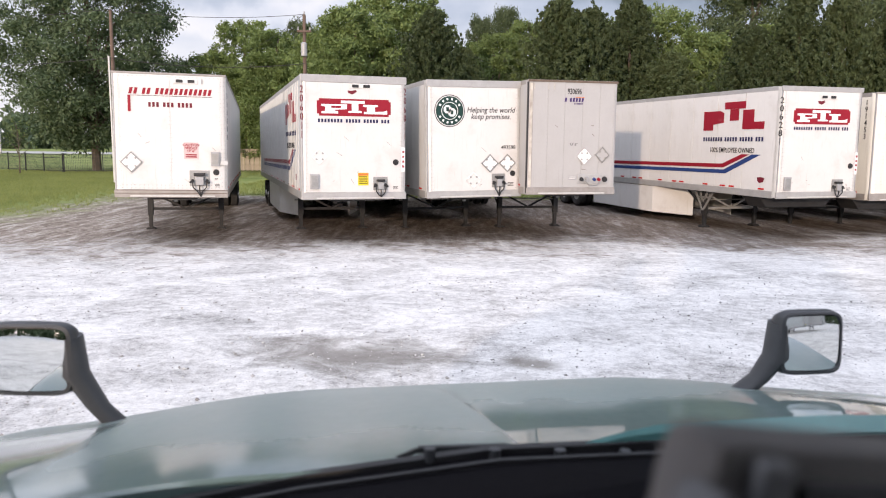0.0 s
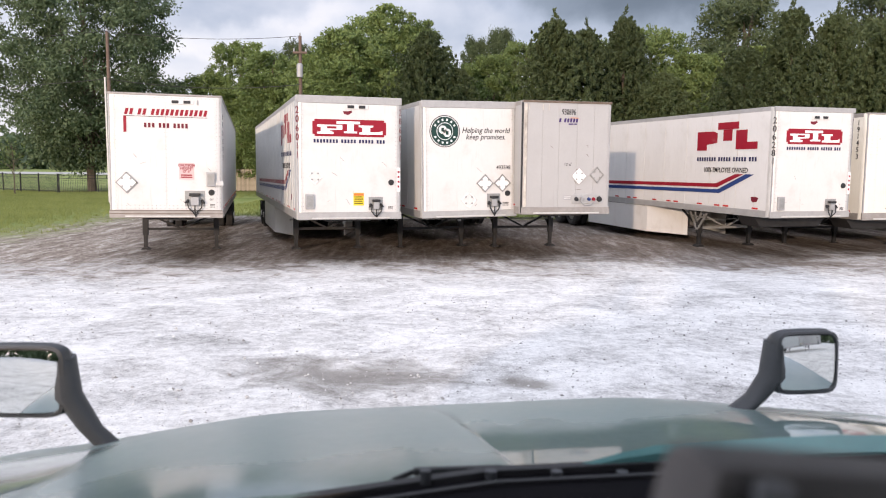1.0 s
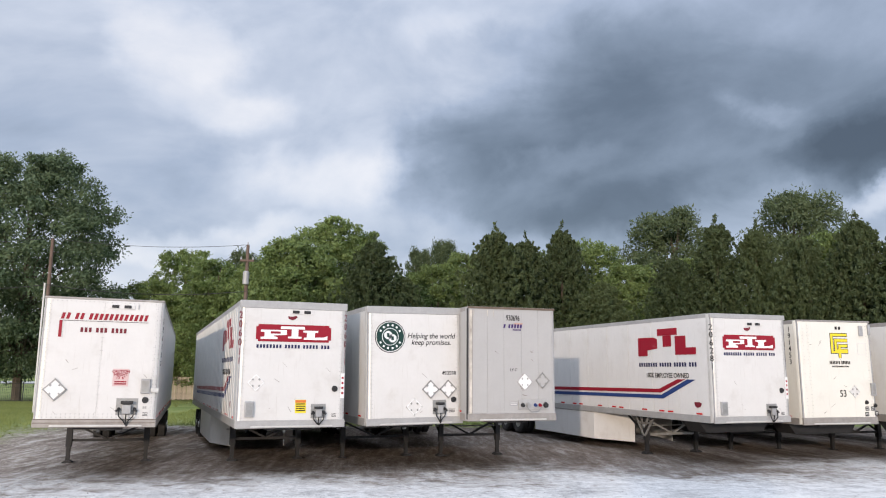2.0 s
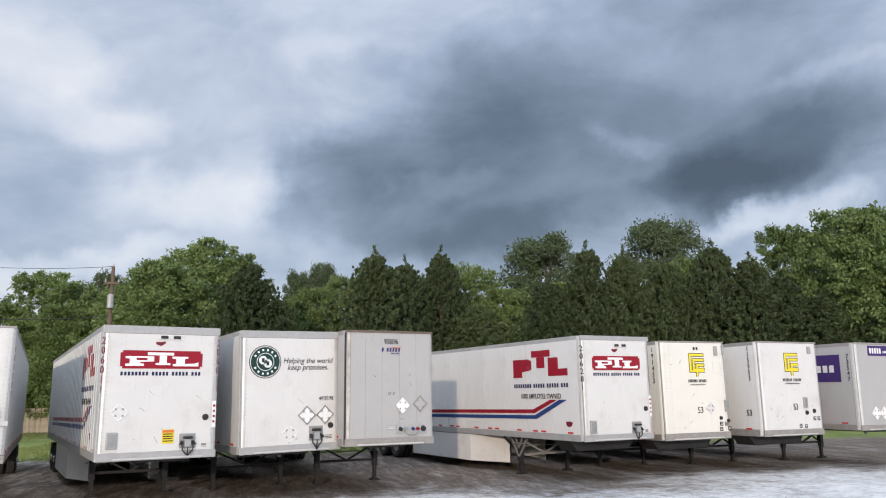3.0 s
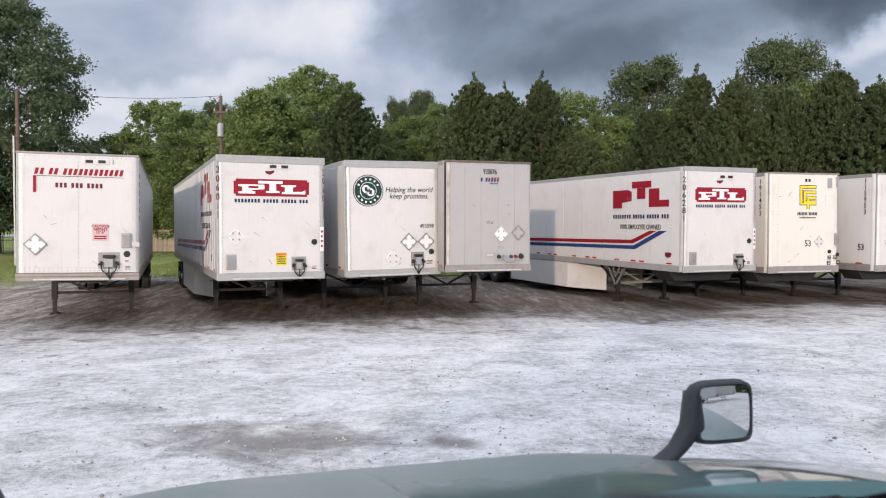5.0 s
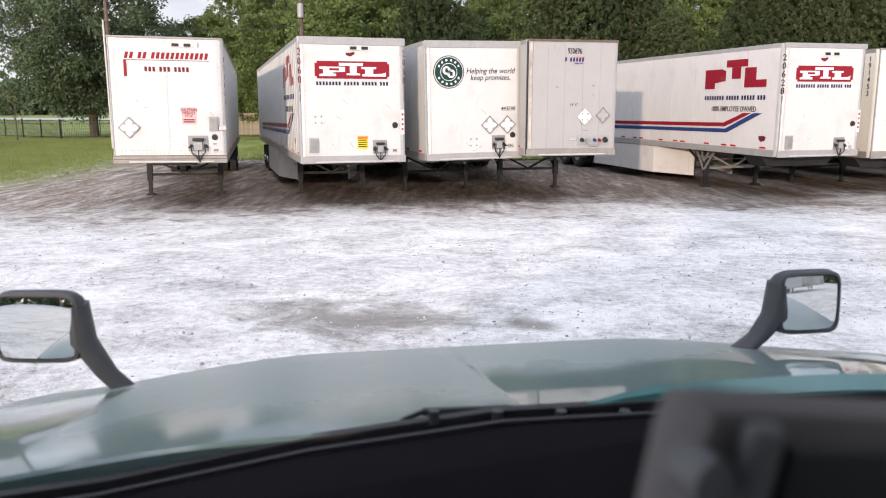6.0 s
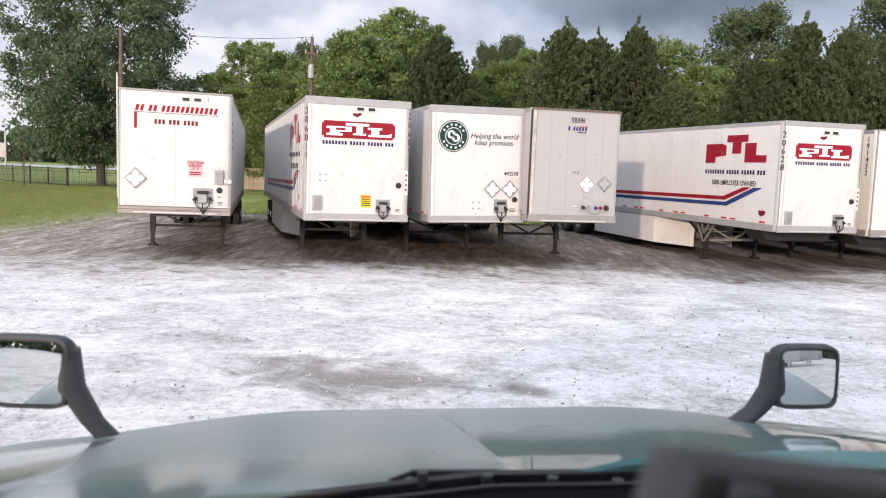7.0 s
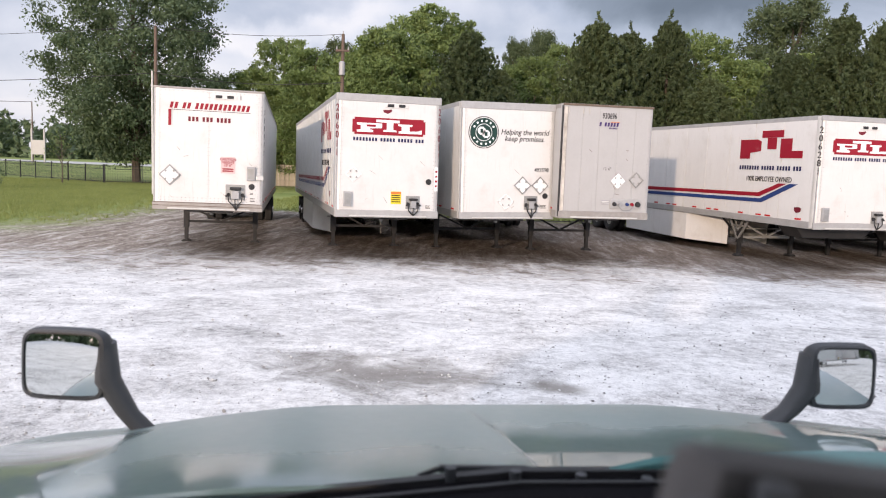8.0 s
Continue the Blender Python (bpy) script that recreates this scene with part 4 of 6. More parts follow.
tf = trailer("semi_trailer", BASE | dict(at=(3.300, 19.818, 12.4, 0.0, -0.1, 0.03), narrow=0.942, top=4.11, bottom=1.20, skin="grey_panel", post="grey_panel", left_post="grey_panel",
             rail="rail", cap=0.05, foot=0.19, post_width=0.10, seams=(-0.72, -0.24, 0.28, 0.78), gear=3.45, sep=0.94), "weathered grey-white semi-trailer with rust-stained corner and hazard placards")
part("corner_strip", box(fresh(), -1.235, -1.165, -0.014, -0.007, 1.40, 4.02, 0.002), M["rust"], tf, "pale corner strip with rust runs")
# thin black strip down the left corner edge
part("corner_seal", box(fresh(), -1.302, -1.272, -0.012, 0.06, 1.25, 4.05, 0.002), M["black"], tf)
part("seam_seal", box(fresh(), -1.160, -1.148, -0.010, -0.005, 1.40, 4.03), M["rail"], tf)
part("rusted_cap", box(fresh(), -1.29, 1.29, -0.020, -0.011, 4.052, 4.106, 0.003), M["rust_dark"], tf, "dark rusted strip along the top edge")
letters("fleet_number", "930696", 0.20, M["ink"], tf, 0.03, -0.006, 3.825, bold=0.004, stretch=(0.68, 1))
bars(tf, "name_bar", M["purple"], -0.27, 0.30, 3.57, 3.67, [1, 5], slant=0.15)
bm = plate(fresh(), 0.06, 0.32, 3.675, 3.69)
part("swoosh_bar", bm, M["orange"], tf)
bars(tf, "subtitle_bar", M["purple"], 0.02, 0.27, 3.505, 3.545, [7])
letters("height_mark", "13' 6\"", 0.10, M["ink"], tf, 0.04, -0.006, 2.49)
diamond_frame(tf, 0.36, 2.19, 0.21, M["decal_white"])
diamond_frame(tf, 0.89, 2.23, 0.21, M["galv"], M["grey_panel"])
bm = box(fresh(), 0.175, 1.056, -0.03, -0.004, 1.48, 1.73, 0.01)
panel = part("coupling_panel", bm, M["alu"], tf, "long metal coupling panel with red and blue gladhands")
for x, mat, r in ((0.29, "black", 0.055), (0.46, "box", 0.07), (0.66, "blue", 0.045), (0.80, "red", 0.045), (0.97, "black", 0.075)):
    bm = cyl(fresh(), (x, -0.03, 1.60), (x, -0.10, 1.59), r, r * 0.8, 16)
    part("coupling", bm, M[mat], panel)
bm = fresh()
for a, b in (((0.36, -0.09, 1.58), (0.50, -0.11, 1.44)), ((0.50, -0.11, 1.44), (0.72, -0.10, 1.45)), ((0.72, -0.10, 1.45), (0.83, -0.09, 1.56))):
    cyl(bm, a, b, 0.014, seg=8)
part("hoses", bm, M["galv"], panel)
add_sticker(tf, "label_sticker", -0.08, 0.16, 1.58, 1.69, "box", 2, "ghost")
for x in (-1.02, -0.85, 0.70, 1.02):
    add_sticker(tf, "rail_label", x, x + 0.09, 1.30, 1.36, "decal_white")
bm = fresh()
for x in (-1.12, -0.72, -0.55):
    beam(bm, (x, -0.02, 4.02), (x, -0.02, 3.86), 0.012, 0.012)
part("hooks", bm, M["rust"], tf)

p2 = red_logo_trailer("semi_trailer", dict(at=(10.117, 20.677, 15.7, 0.13, -0.3, -0.013), top=4.13, bottom=1.16, gear=3.67, sep=0.92, lattice=True, cap=0.13), "206281",
                      "white semi-trailer with red logo, striped side and skirt", 0.0, "ink")


def scuffs(root, seed, count, zb, zt, mat):
    """Short dark scrapes on the nose sheet, each a part of its own."""
    rng = random.Random(seed)
    for _ in range(count):
        x, z, a, n = rng.uniform(-1.0, 1.0), rng.uniform(zb + 0.3, zt - 0.7), rng.uniform(-1.2, 1.2), rng.uniform(0.02, 0.09)
        turn = Matrix.Translation((x, -0.0045, z)) @ Matrix.Rotation(a, 4, "Y")
        part("scuff", box(fresh(), -n, n, -0.0008, 0.0008, -rng.uniform(0.003, 0.008), 0.004, turn=turn), M[mat], root)


scuffs(us, 3, 5, 1.14, 4.0, "rail")
scuffs(p1, 4, 7, 1.14, 3.4, "rail")
scuffs(od, 5, 5, 1.15, 3.4, "rail")
scuffs(tf, 6, 8, 1.2, 4.0, "rust_dark")
scuffs(p2, 7, 5, 1.16, 3.4, "rail")


def letter_mark(root, x, z):
    """Three nested yellow hooks with dark edges above a short stem."""
    for mat, grow, y in (("ink", 0.018, -0.010), ("yellow", 0.0, -0.014)):
        for i in range(3):
            bm = fresh()
            x0, x1, z1, z0, t = x - 0.28 + 0.13 * i, x + 0.30, z + 0.35 - 0.16 * i, z - 0.22 + 0.05 * i, 0.075
            plate(bm, x0 - grow, x1 + grow, z1 - t - grow, z1 + grow, y=y - 0.0002 * i)
            plate(bm, x0 - grow, x0 + t + grow, z0 - grow, z1 + grow - 0.01, y=y - 0.0004 - 0.0002 * i)
            if i < 2:
                plate(bm, x0 - grow, x1 + grow, z0 - grow, z0 + t * 0.8 + grow, y=y - 0.0008 - 0.0002 * i)
            if i == 1:
                plate(bm, x - 0.02 - grow, x + 0.05 + grow, z - 0.36, z - 0.16, y=y - 0.0012)
            part("logo_hook", bm, M[mat], root)


c1 = trailer("semi_trailer", BASE | dict(at=(13.269, 21.709, 10.6, -0.35, -0.3, -0.05), top=4.11, bottom=1.09, skin="cream", post="cream", rail="rail", cap=0.05, foot=0.21,
             post_width=0.16, seams=(-0.95,), gear=3.95, sep=0.94), "cream-white semi-trailer with yellow hook-shaped logo")
letter_mark(c1, 0.12, 3.37)
bars(c1, "name_bar", M["ink"], -0.26, 0.48, 2.83, 2.92, [7, 6])
bars(c1, "name_bar", M["ink"], -0.18, 0.42, 2.74, 2.78, [15])
bars(c1, "top_bar", M["ink"], 0.0, 0.24, 3.84, 3.93, [2])
letters("length_mark", "53", 0.27, M["ink"], c1, 0.145, -0.006, 1.97, bold=0.003, stretch=(0.9, 1))
diamond_frame(c1, 0.55, 2.035, 0.19, M["ghost"], M["ghost"], y=-0.008)
add_document_box(c1, 1.12, 1.27, 1.91, 2.28)
for x, z in ((1.24, 1.63), (0.94, 1.72)):
    add_round_plug(c1, x, z, 0.06)
for x, z in ((0.88, 1.48), (1.08, 1.48), (0.86, 1.32), (1.20, 1.34)):
    add_sticker(c1, "label_sticker", x, x + 0.13, z, z + 0.12, "ink", 2, "ghost")
bm = fresh()
for a, b, c, d in ((0.77, 1.08, 3.43, 3.445), (0.77, 1.08, 3.10, 3.115), (0.77, 0.785, 3.11, 3.44), (1.065, 1.08, 3.11, 3.44)):
    plate(bm, a, b, c, d)
part("label_outline", bm, M["ghost"], c1)
part("wall_bracket", box(fresh(), 0.85, 0.98, -0.06, -0.004, 3.66, 3.96, 0.01), M["box"], c1)
part("wall_bracket", box(fresh(), 1.18, 1.25, -0.06, -0.004, 3.70, 4.0, 0.01), M["box"], c1)
stacked(c1, "191453", M["ink"], 0.35, 3.92, 0.19)

c2 = trailer("semi_trailer", BASE | dict(at=(16.682, 21.703, 10.2, 0.0, -0.1, -0.04), top=4.10, bottom=1.12, skin="white", post="white", rail="rail", cap=0.05, foot=0.20,
             post_width=0.15, seams=(), gear=3.80, sep=0.95), "scuffed white semi-trailer with yellow hook-shaped logo")
scuffs(c1, 8, 9, 1.1, 4.2, "rust_dark")
scuffs(c2, 9, 12, 1.1, 3.6, "rust_dark")
letter_mark(c2, 0.10, 3.37)
bars(c2, "name_bar", M["ink"], -0.33, 0.49, 2.83, 2.92, [7, 6])
bars(c2, "name_bar", M["ink"], -0.22, 0.40, 2.74, 2.78, [15])
letters("length_mark", "53", 0.27, M["ink"], c2, 0.135, -0.006, 2.01, bold=0.006, stretch=(0.8, 1))
letters("length_mark", "53", 0.27, M["ink"], c2, -HALF - 0.002, 0.55, 1.84, turn=LEFT, bold=0.006, stretch=(0.9, 1))
add_document_box(c2, 0.47, 0.62, 1.98, 2.32)
for x, z in ((0.60, 1.83), (0.93, 1.88)):
    add_round_plug(c2, x, z, 0.07)
for x, z in ((0.86, 1.58), (1.04, 1.58), (0.22, 1.36), (0.45, 1.34)):
    add_sticker(c2, "label_sticker", x, x + 0.12, z, z + 0.12, "ink", 2, "ghost")
bm = box(fresh(), 0.86, 0.98, -0.06, -0.004, 3.72, 3.95, 0.01)
part("wall_bracket", bm, M["box"], c2)
stacked(c2, "115953", M["ink"], 0.42, 3.96, 0.19)

fx = trailer("semi_trailer", BASE | dict(at=(20.614, 22.09, 10.3, 0.4, 0.3, -0.04), top=4.10, bottom=1.20, skin="grey_panel", post="alu_bright", rail="rail", cap=0.06, foot=0.18,
             post_width=0.12, seams=(0.4,), gear=3.62, sep=0.97), "grey-white semi-trailer with purple sign panels")
bm = plate(fresh(), -0.67, 0.85, 3.66, 4.0)
sign = part("sign_panel", bm, M["purple"], fx)
bars(sign, "sign_bar", M["decal_white"], -0.60, 0.0, 3.74, 3.92, [5], y=-0.016)
bars(sign, "sign_bar", M["decal_white"], 0.06, 0.70, 3.76, 3.83, [10], y=-0.016)
bm = fresh()
box(bm, -HALF - 0.012, -HALF - 0.003, 0.60, 2.6, 2.80, 3.72)
sign = part("side_sign_panel", bm, M["purple"], fx)
for i in range(6):
    part("sign_bar", box(fresh(), -HALF - 0.016, -HALF - 0.010, 0.85 + 0.26 * i, 1.03 + 0.26 * i, 3.12, 3.36), M["ghost"], sign)
stacked(fx, "73547", M["ink"], 0.30, 3.72, 0.19)
for x in (-0.55, -0.15):
    diamond_frame(fx, x, 1.76, 0.22, M["decal_white"], y=-0.02)


def add_underside_shade(root, zb):
    """A black tapered block added for the dark, shaded underside below the nose."""
    bm = prism(fresh(), [(-1.22, zb + 0.01), (1.22, zb + 0.01), (0.98, zb - 0.30), (-0.98, zb - 0.30)], "y", 0.75, 1.5)
    part("coupler_apron", bm, M["steel"], root)


for root, zb in ((p2, 1.16), (c1, 1.09), (c2, 1.12)):
    add_underside_shade(root, zb)


# ---- trees ----
BARK = material("tree_bark", (0.095, 0.075, 0.055), 0.9, vary=0.35, scale=3.0, bump=0.6, bump_scale=14.0)
LEAF = dict(
    oak=leaf_material("broad_leaf_dark", (0.046, 0.076, 0.040), (0.130, 0.178, 0.090)),
    broad=leaf_material("broad_leaf_green", (0.048, 0.084, 0.028), (0.205, 0.270, 0.086), 0.3),
    cypress=leaf_material("cypress_spray", (0.020, 0.036, 0.018), (0.108, 0.140, 0.058), 0.35),
    pine=leaf_material("pine_tuft", (0.035, 0.060, 0.028), (0.130, 0.165, 0.075), 0.3),
)


def leaf_cloud(centres, radii, per, size, rng, droop=0.0, aspect=1.0, shell=0.55, up=0.0):
    """Leaf faces (two triangles folded along the middle) spread through round clumps."""
    c = np.repeat(centres, per, axis=0)
    r = np.repeat(radii, per, axis=0)
    n = len(c)
    d = rng.normal(size=(n, 3))
    d /= np.linalg.norm(d, axis=1, keepdims=True)
    p = c + d * r * (shell + (1 - shell) * rng.random((n, 1)))
    axis = rng.normal(size=(n, 3)) * 0.8 + d * 0.6
    axis[:, 2] += up - droop
    axis /= np.linalg.norm(axis, axis=1, keepdims=True)
    other = np.cross(axis, rng.normal(size=(n, 3)))
    other /= np.linalg.norm(other, axis=1, keepdims=True) + 1e-9
    s = size * rng.uniform(0.6, 1.4, (n, 1))
    fold = np.cross(axis, other) * s * 0.18
    v = np.stack([p - axis * s * aspect, p + other * s * 0.5 + fold, p + axis * s * aspect, p - other * s * 0.5 + fold], 1)
    return v.reshape(-1, 3)


def leaf_mesh(name, verts, mat):
    n = len(verts) // 4
    me = bpy.data.meshes.new(name)
    i = np.arange(n) * 4
    faces = np.stack([i, i + 1, i + 2, i, i + 2, i + 3], 1).reshape(-1, 3)
    me.vertices.add(len(verts))
    me.vertices.foreach_set("co", verts.astype(np.float32).ravel())
    me.loops.add(len(faces) * 3)
    me.loops.foreach_set("vertex_index", faces.astype(np.int32).ravel())
    me.polygons.add(len(faces))
    me.polygons.foreach_set("loop_start", np.arange(0, len(faces) * 3, 3, dtype=np.int32))
    me.update(calc_edges=True)
    me.materials.append(mat)
    return me


def limb(bm, points, r0, r1):
    n = len(points) - 1
    for i in range(n):
        cyl(bm, points[i], points[i + 1], r0 + (r1 - r0) * i / n, r0 + (r1 - r0) * (i + 1) / n, 7)


def trunk_mesh(name, high, r, rng, limbs):
    bm = fresh()
    bend = [Vector((rng.normal(0, 0.02) * high * i / 6, rng.normal(0, 0.02) * high * i / 6, high * i / 6)) for i in range(7)]
    bend[0] = Vector((0, 0, -0.1))
    limb(bm, bend, r, r * 0.25)
    for tip in limbs:
        tip = Vector(tip)
        k = min(5, max(1, int(6 * (tip.z * 0.6) / high)))
        mid = (bend[k] + tip) / 2 + Vector((0, 0, 0.06 * high))
        limb(bm, [bend[k], mid, tip], r * 0.35, r * 0.06)
    return mesh_of(name, bm, BARK)


def broad_tree(rng, high, wide, mat, clumps=400, per=80, leaf=0.118, base=0.10):
    """A rounded, uneven crown of many clumps; unit of one tree."""
    cs, rs = [], []
    for _ in range(clumps):
        z = base + (1 - base) * rng.random() ** 0.85
        prof = math.sin(math.pi * min(1.0, max(0.05, (z - base * 0.6) / (1.08 - base * 0.6)))) ** 0.6
        a, q = rng.uniform(0, 2 * math.pi), math.sqrt(rng.random())
        cs.append((wide * prof * q * math.cos(a), wide * prof * q * math.sin(a), high * z * 0.95))
        rs.append((0.095 + 0.10 * rng.random()) * (wide * 1.1) * (1.25 - 0.5 * z))
    cs, rs = np.array(cs), np.array(rs)[:, None]
    leaves = leaf_cloud(cs, rs * np.array([[1.15, 1.15, 0.8]]), per, leaf, rng, droop=0.2, shell=0.2)
    tips = [c * 0.8 for c in cs[::28]]
    return leaves, tips


def cypress_tree(rng, high, wide, branches=620, per=22, leaf=0.085):
    """A broad cone of upswept feathery branches, each a tapering row of sprays."""
    cs, rs = [], []
    for _ in range(branches):
        z = 0.975 * rng.random() ** 0.95
        a = rng.uniform(0, 2 * math.pi)
        reach = wide * 1.62 * (1 - z) ** 0.68 * (0.60 + 0.55 * rng.random()) + 0.08
        rise = reach * rng.uniform(0.25, 0.75) + 0.25
        for f in (0.42, 0.62, 0.80, 1.0):
            turn = a + rng.normal(0, 0.05)
            cs.append((reach * f * math.cos(turn), reach * f * math.sin(turn), 0.2 + z * high * 0.92 + rise * f * f * (1 - 0.6 * z)))
            s = 0.34 * (1.30 - f) * (0.6 + 0.4 * wide / 3.0) * rng.uniform(0.8, 1.2)
            rs.append((s, s, s * 1.25))
    for k in range(3):
        cs.append((rng.normal(0, 0.05), rng.normal(0, 0.05), high * (0.94 + 0.02 * k)))
        rs.append((0.20 - 0.02 * k, 0.20 - 0.02 * k, 0.24))
    return leaf_cloud(np.array(cs), np.array(rs), per, leaf, rng, up=0.8, aspect=1.35, shell=0.15), []


def pine_tree(rng, high, wide, clumps=210, per=120, leaf=0.115):
    """A tall bare stem with a rounded head of tufts."""
    cs, rs = [], []
    for _ in range(clumps):
        z = 0.48 + 0.52 * rng.random()
        prof = math.sin(math.pi * min(1.0, (z - 0.42) / 0.63)) ** 0.7
        a, q = rng.uniform(0, 2 * math.pi), rng.random() ** 0.5
        cs.append((wide * prof * q * math.cos(a), wide * prof * q * math.sin(a), high * z * 0.96))
        rs.append(0.21 * wide * rng.uniform(0.8, 1.4))
    cs = np.array(cs)
    return leaf_cloud(cs, np.array(rs)[:, None] * np.array([[1.1, 1.1, 0.75]]), per, leaf, rng, up=0.3, aspect=1.4, shell=0.3), cs[::12]


def tree(kind, high, wide, seed):
    rng = np.random.default_rng(seed)
    if kind == "cypress":
        leaves, tips = cypress_tree(rng, high, wide)
        name, label, mat = "cypress_tree", "dense dark green conifer with feathery upswept sprays", LEAF["cypress"]
    elif kind == "pine":
        leaves, tips = pine_tree(rng, high, wide)
        name, label, mat = "pine_tree", "tall pine with a rounded dark crown", LEAF["pine"]
    elif kind == "oak":
        leaves, tips = broad_tree(rng, high, wide, None, 520, 190, 0.13, 0.10)
        name, label, mat = "shade_tree", "large dark green shade tree standing on the lawn", LEAF["oak"]
    else:
        leaves, tips = broad_tree(rng, high, wide, None)
        name, label, mat = "broadleaf_tree", "mid-green broadleaf tree in the wood edge", LEAF["broad"]
    root = thing(name, Matrix.Identity(4), label, "tree", "trees of the wood edge" if kind != "oak" else "")
    part("trunk", trunk_mesh("trunk", high * 0.93, 0.016 * high + 0.06, rng, tips), None, root)
    part("crown", leaf_mesh("crown", leaves, mat), None, root)
    return root


UNIT = 12.0


def plant(kind, rows, first_seed, variants=3):
    """rows: bearing (degrees to the right of ahead), distance, height, half-width."""
    made = []
    for i, (bearing, far, high, wide) in enumerate(rows):
        x, y = far * math.sin(radians(bearing)), far * math.cos(radians(bearing))
        high *= 1.03 if kind == "cypress" else 1.05
        m = pose(x, y, 0, 0, 0, (i * 137) % 360)
        if i < variants:
            ob = tree(kind, high, wide, first_seed + i)
            ob.matrix_basis = m
            made.append((ob, high, wide))
        else:
            src, h0, w0 = made[i % variants]
            copy_thing(src, m @ Matrix.Diagonal((wide / w0, wide / w0, high / h0, 1)))


plant("cypress", [(8.3, 53, 12.7, 3.2), (-0.9, 52, 11.6, 3.0), (24.3, 55, 13.2, 2.8), (10.6, 55, 12.4, 2.6), (33.2, 58, 13.2, 3.0), (13.3, 57, 13.6, 2.6), (27.0, 56, 12.8, 2.6),
                  (30.0, 57, 12.0, 2.8), (35.6, 58, 12.2, 2.8), (21.5, 54, 10.6, 2.8), (37.5, 60, 11.0, 3.0), (40.0, 60, 9.5, 3.2), (1.2, 53, 9.4, 2.4), (16.2, 54, 9.0, 2.6), (42.5, 62, 8.0, 3.0)], 20)
plant("broad", [(-4.3, 60, 14.2, 4.2), (-6.6, 56, 11.6, 4.2), (15.4, 62, 12.8, 4.0), (-2.0, 62, 13.6, 3.8), (-9.0, 60, 10.4, 3.8), (-12.0, 64, 11.0, 3.8), (-14.3, 70, 12.8, 4.0), (-16.8, 72, 10.0, 3.6),
                (31.5, 66, 13.2, 3.6), (38.2, 66, 15.4, 3.8), (42.3, 64, 15.8, 5.0), (45.5, 66, 15.8, 5.2), (49.5, 66, 14.5, 5.0), (18.3, 60, 10.6, 3.6), (3.4, 64, 11.2, 3.4), (-8.0, 54, 8.0, 3.2), (-13.0, 74, 9.5, 4.5),
                (12.0, 66, 12.6, 4.2), (22.5, 64, 11.4, 3.8), (6.3, 66, 12.6, 3.2)], 40)
plant("pine", [(21.1, 70, 16.4, 4.2), (29.9, 72, 17.6, 4.8), (-10.4, 74, 13.2, 2.2), (4.4, 76, 15.2, 2.0), (2.6, 78, 14.6, 1.8), (40.6, 74, 16.0, 3.4), (44.0, 78, 17.5, 3.2), (-7.9, 72, 13.0, 2.0)], 60, 2)
plant("oak", [(-24.4, 70, 19.6, 7.5)], 80, 1)


def far_woods():
    """Distant woods all round, too far to count."""
    rng = np.random.default_rng(90)
    cs, rs = [], []
    for i in range(900):
        b = rng.uniform(-180, 180)
        far = rng.uniform(225, 260) if not -12 < b < 52 else rng.uniform(82, 110)
        if b < -60 or b > 60:
            far = rng.uniform(110, 150)
        top = (9.0 if far > 200 else 9.0) * rng.uniform(0.7, 1.2)
        for z in (0.25, 0.6, 0.95):
            cs.append((far * math.sin(radians(b)) + rng.normal(0, 2), far * math.cos(radians(b)) + rng.normal(0, 2), top * z))
            rs.append(rng.uniform(2.0, 4.0) * (1.3 - 0.6 * z))
    leaves = leaf_cloud(np.array(cs), np.array(rs)[:, None], 40, 0.9, rng)
    tagged(new("far_woods", leaf_mesh("far_woods", leaves, LEAF["oak"])), "distant dark green woods beyond the yard", "woods", kind="stuff")


far_woods()


def undergrowth():
    rng = np.random.default_rng(91)
    cs, rs = [], []
    for i in range(420):
        b = rng.uniform(-13, 52)
        far = rng.uniform(56, 66)
        z = rng.uniform(0.4, 4.5)
        cs.append((far * math.sin(radians(b)), far * math.cos(radians(b)), z))
        rs.append(rng.uniform(0.8, 1.6))
    leaves = leaf_cloud(np.array(cs), np.array(rs)[:, None], 70, 0.24, rng)
    tagged(new("undergrowth", leaf_mesh("undergrowth", leaves, LEAF["broad"])), "tangled green bushes along the wood edge", "bushes", kind="stuff")


undergrowth()


# ---- poles, wires and fences ----
POLE = material("weathered_pole_wood", (0.13, 0.09, 0.07), 0.9, vary=0.3, scale=2.0, bump=0.4, bump_scale=20)


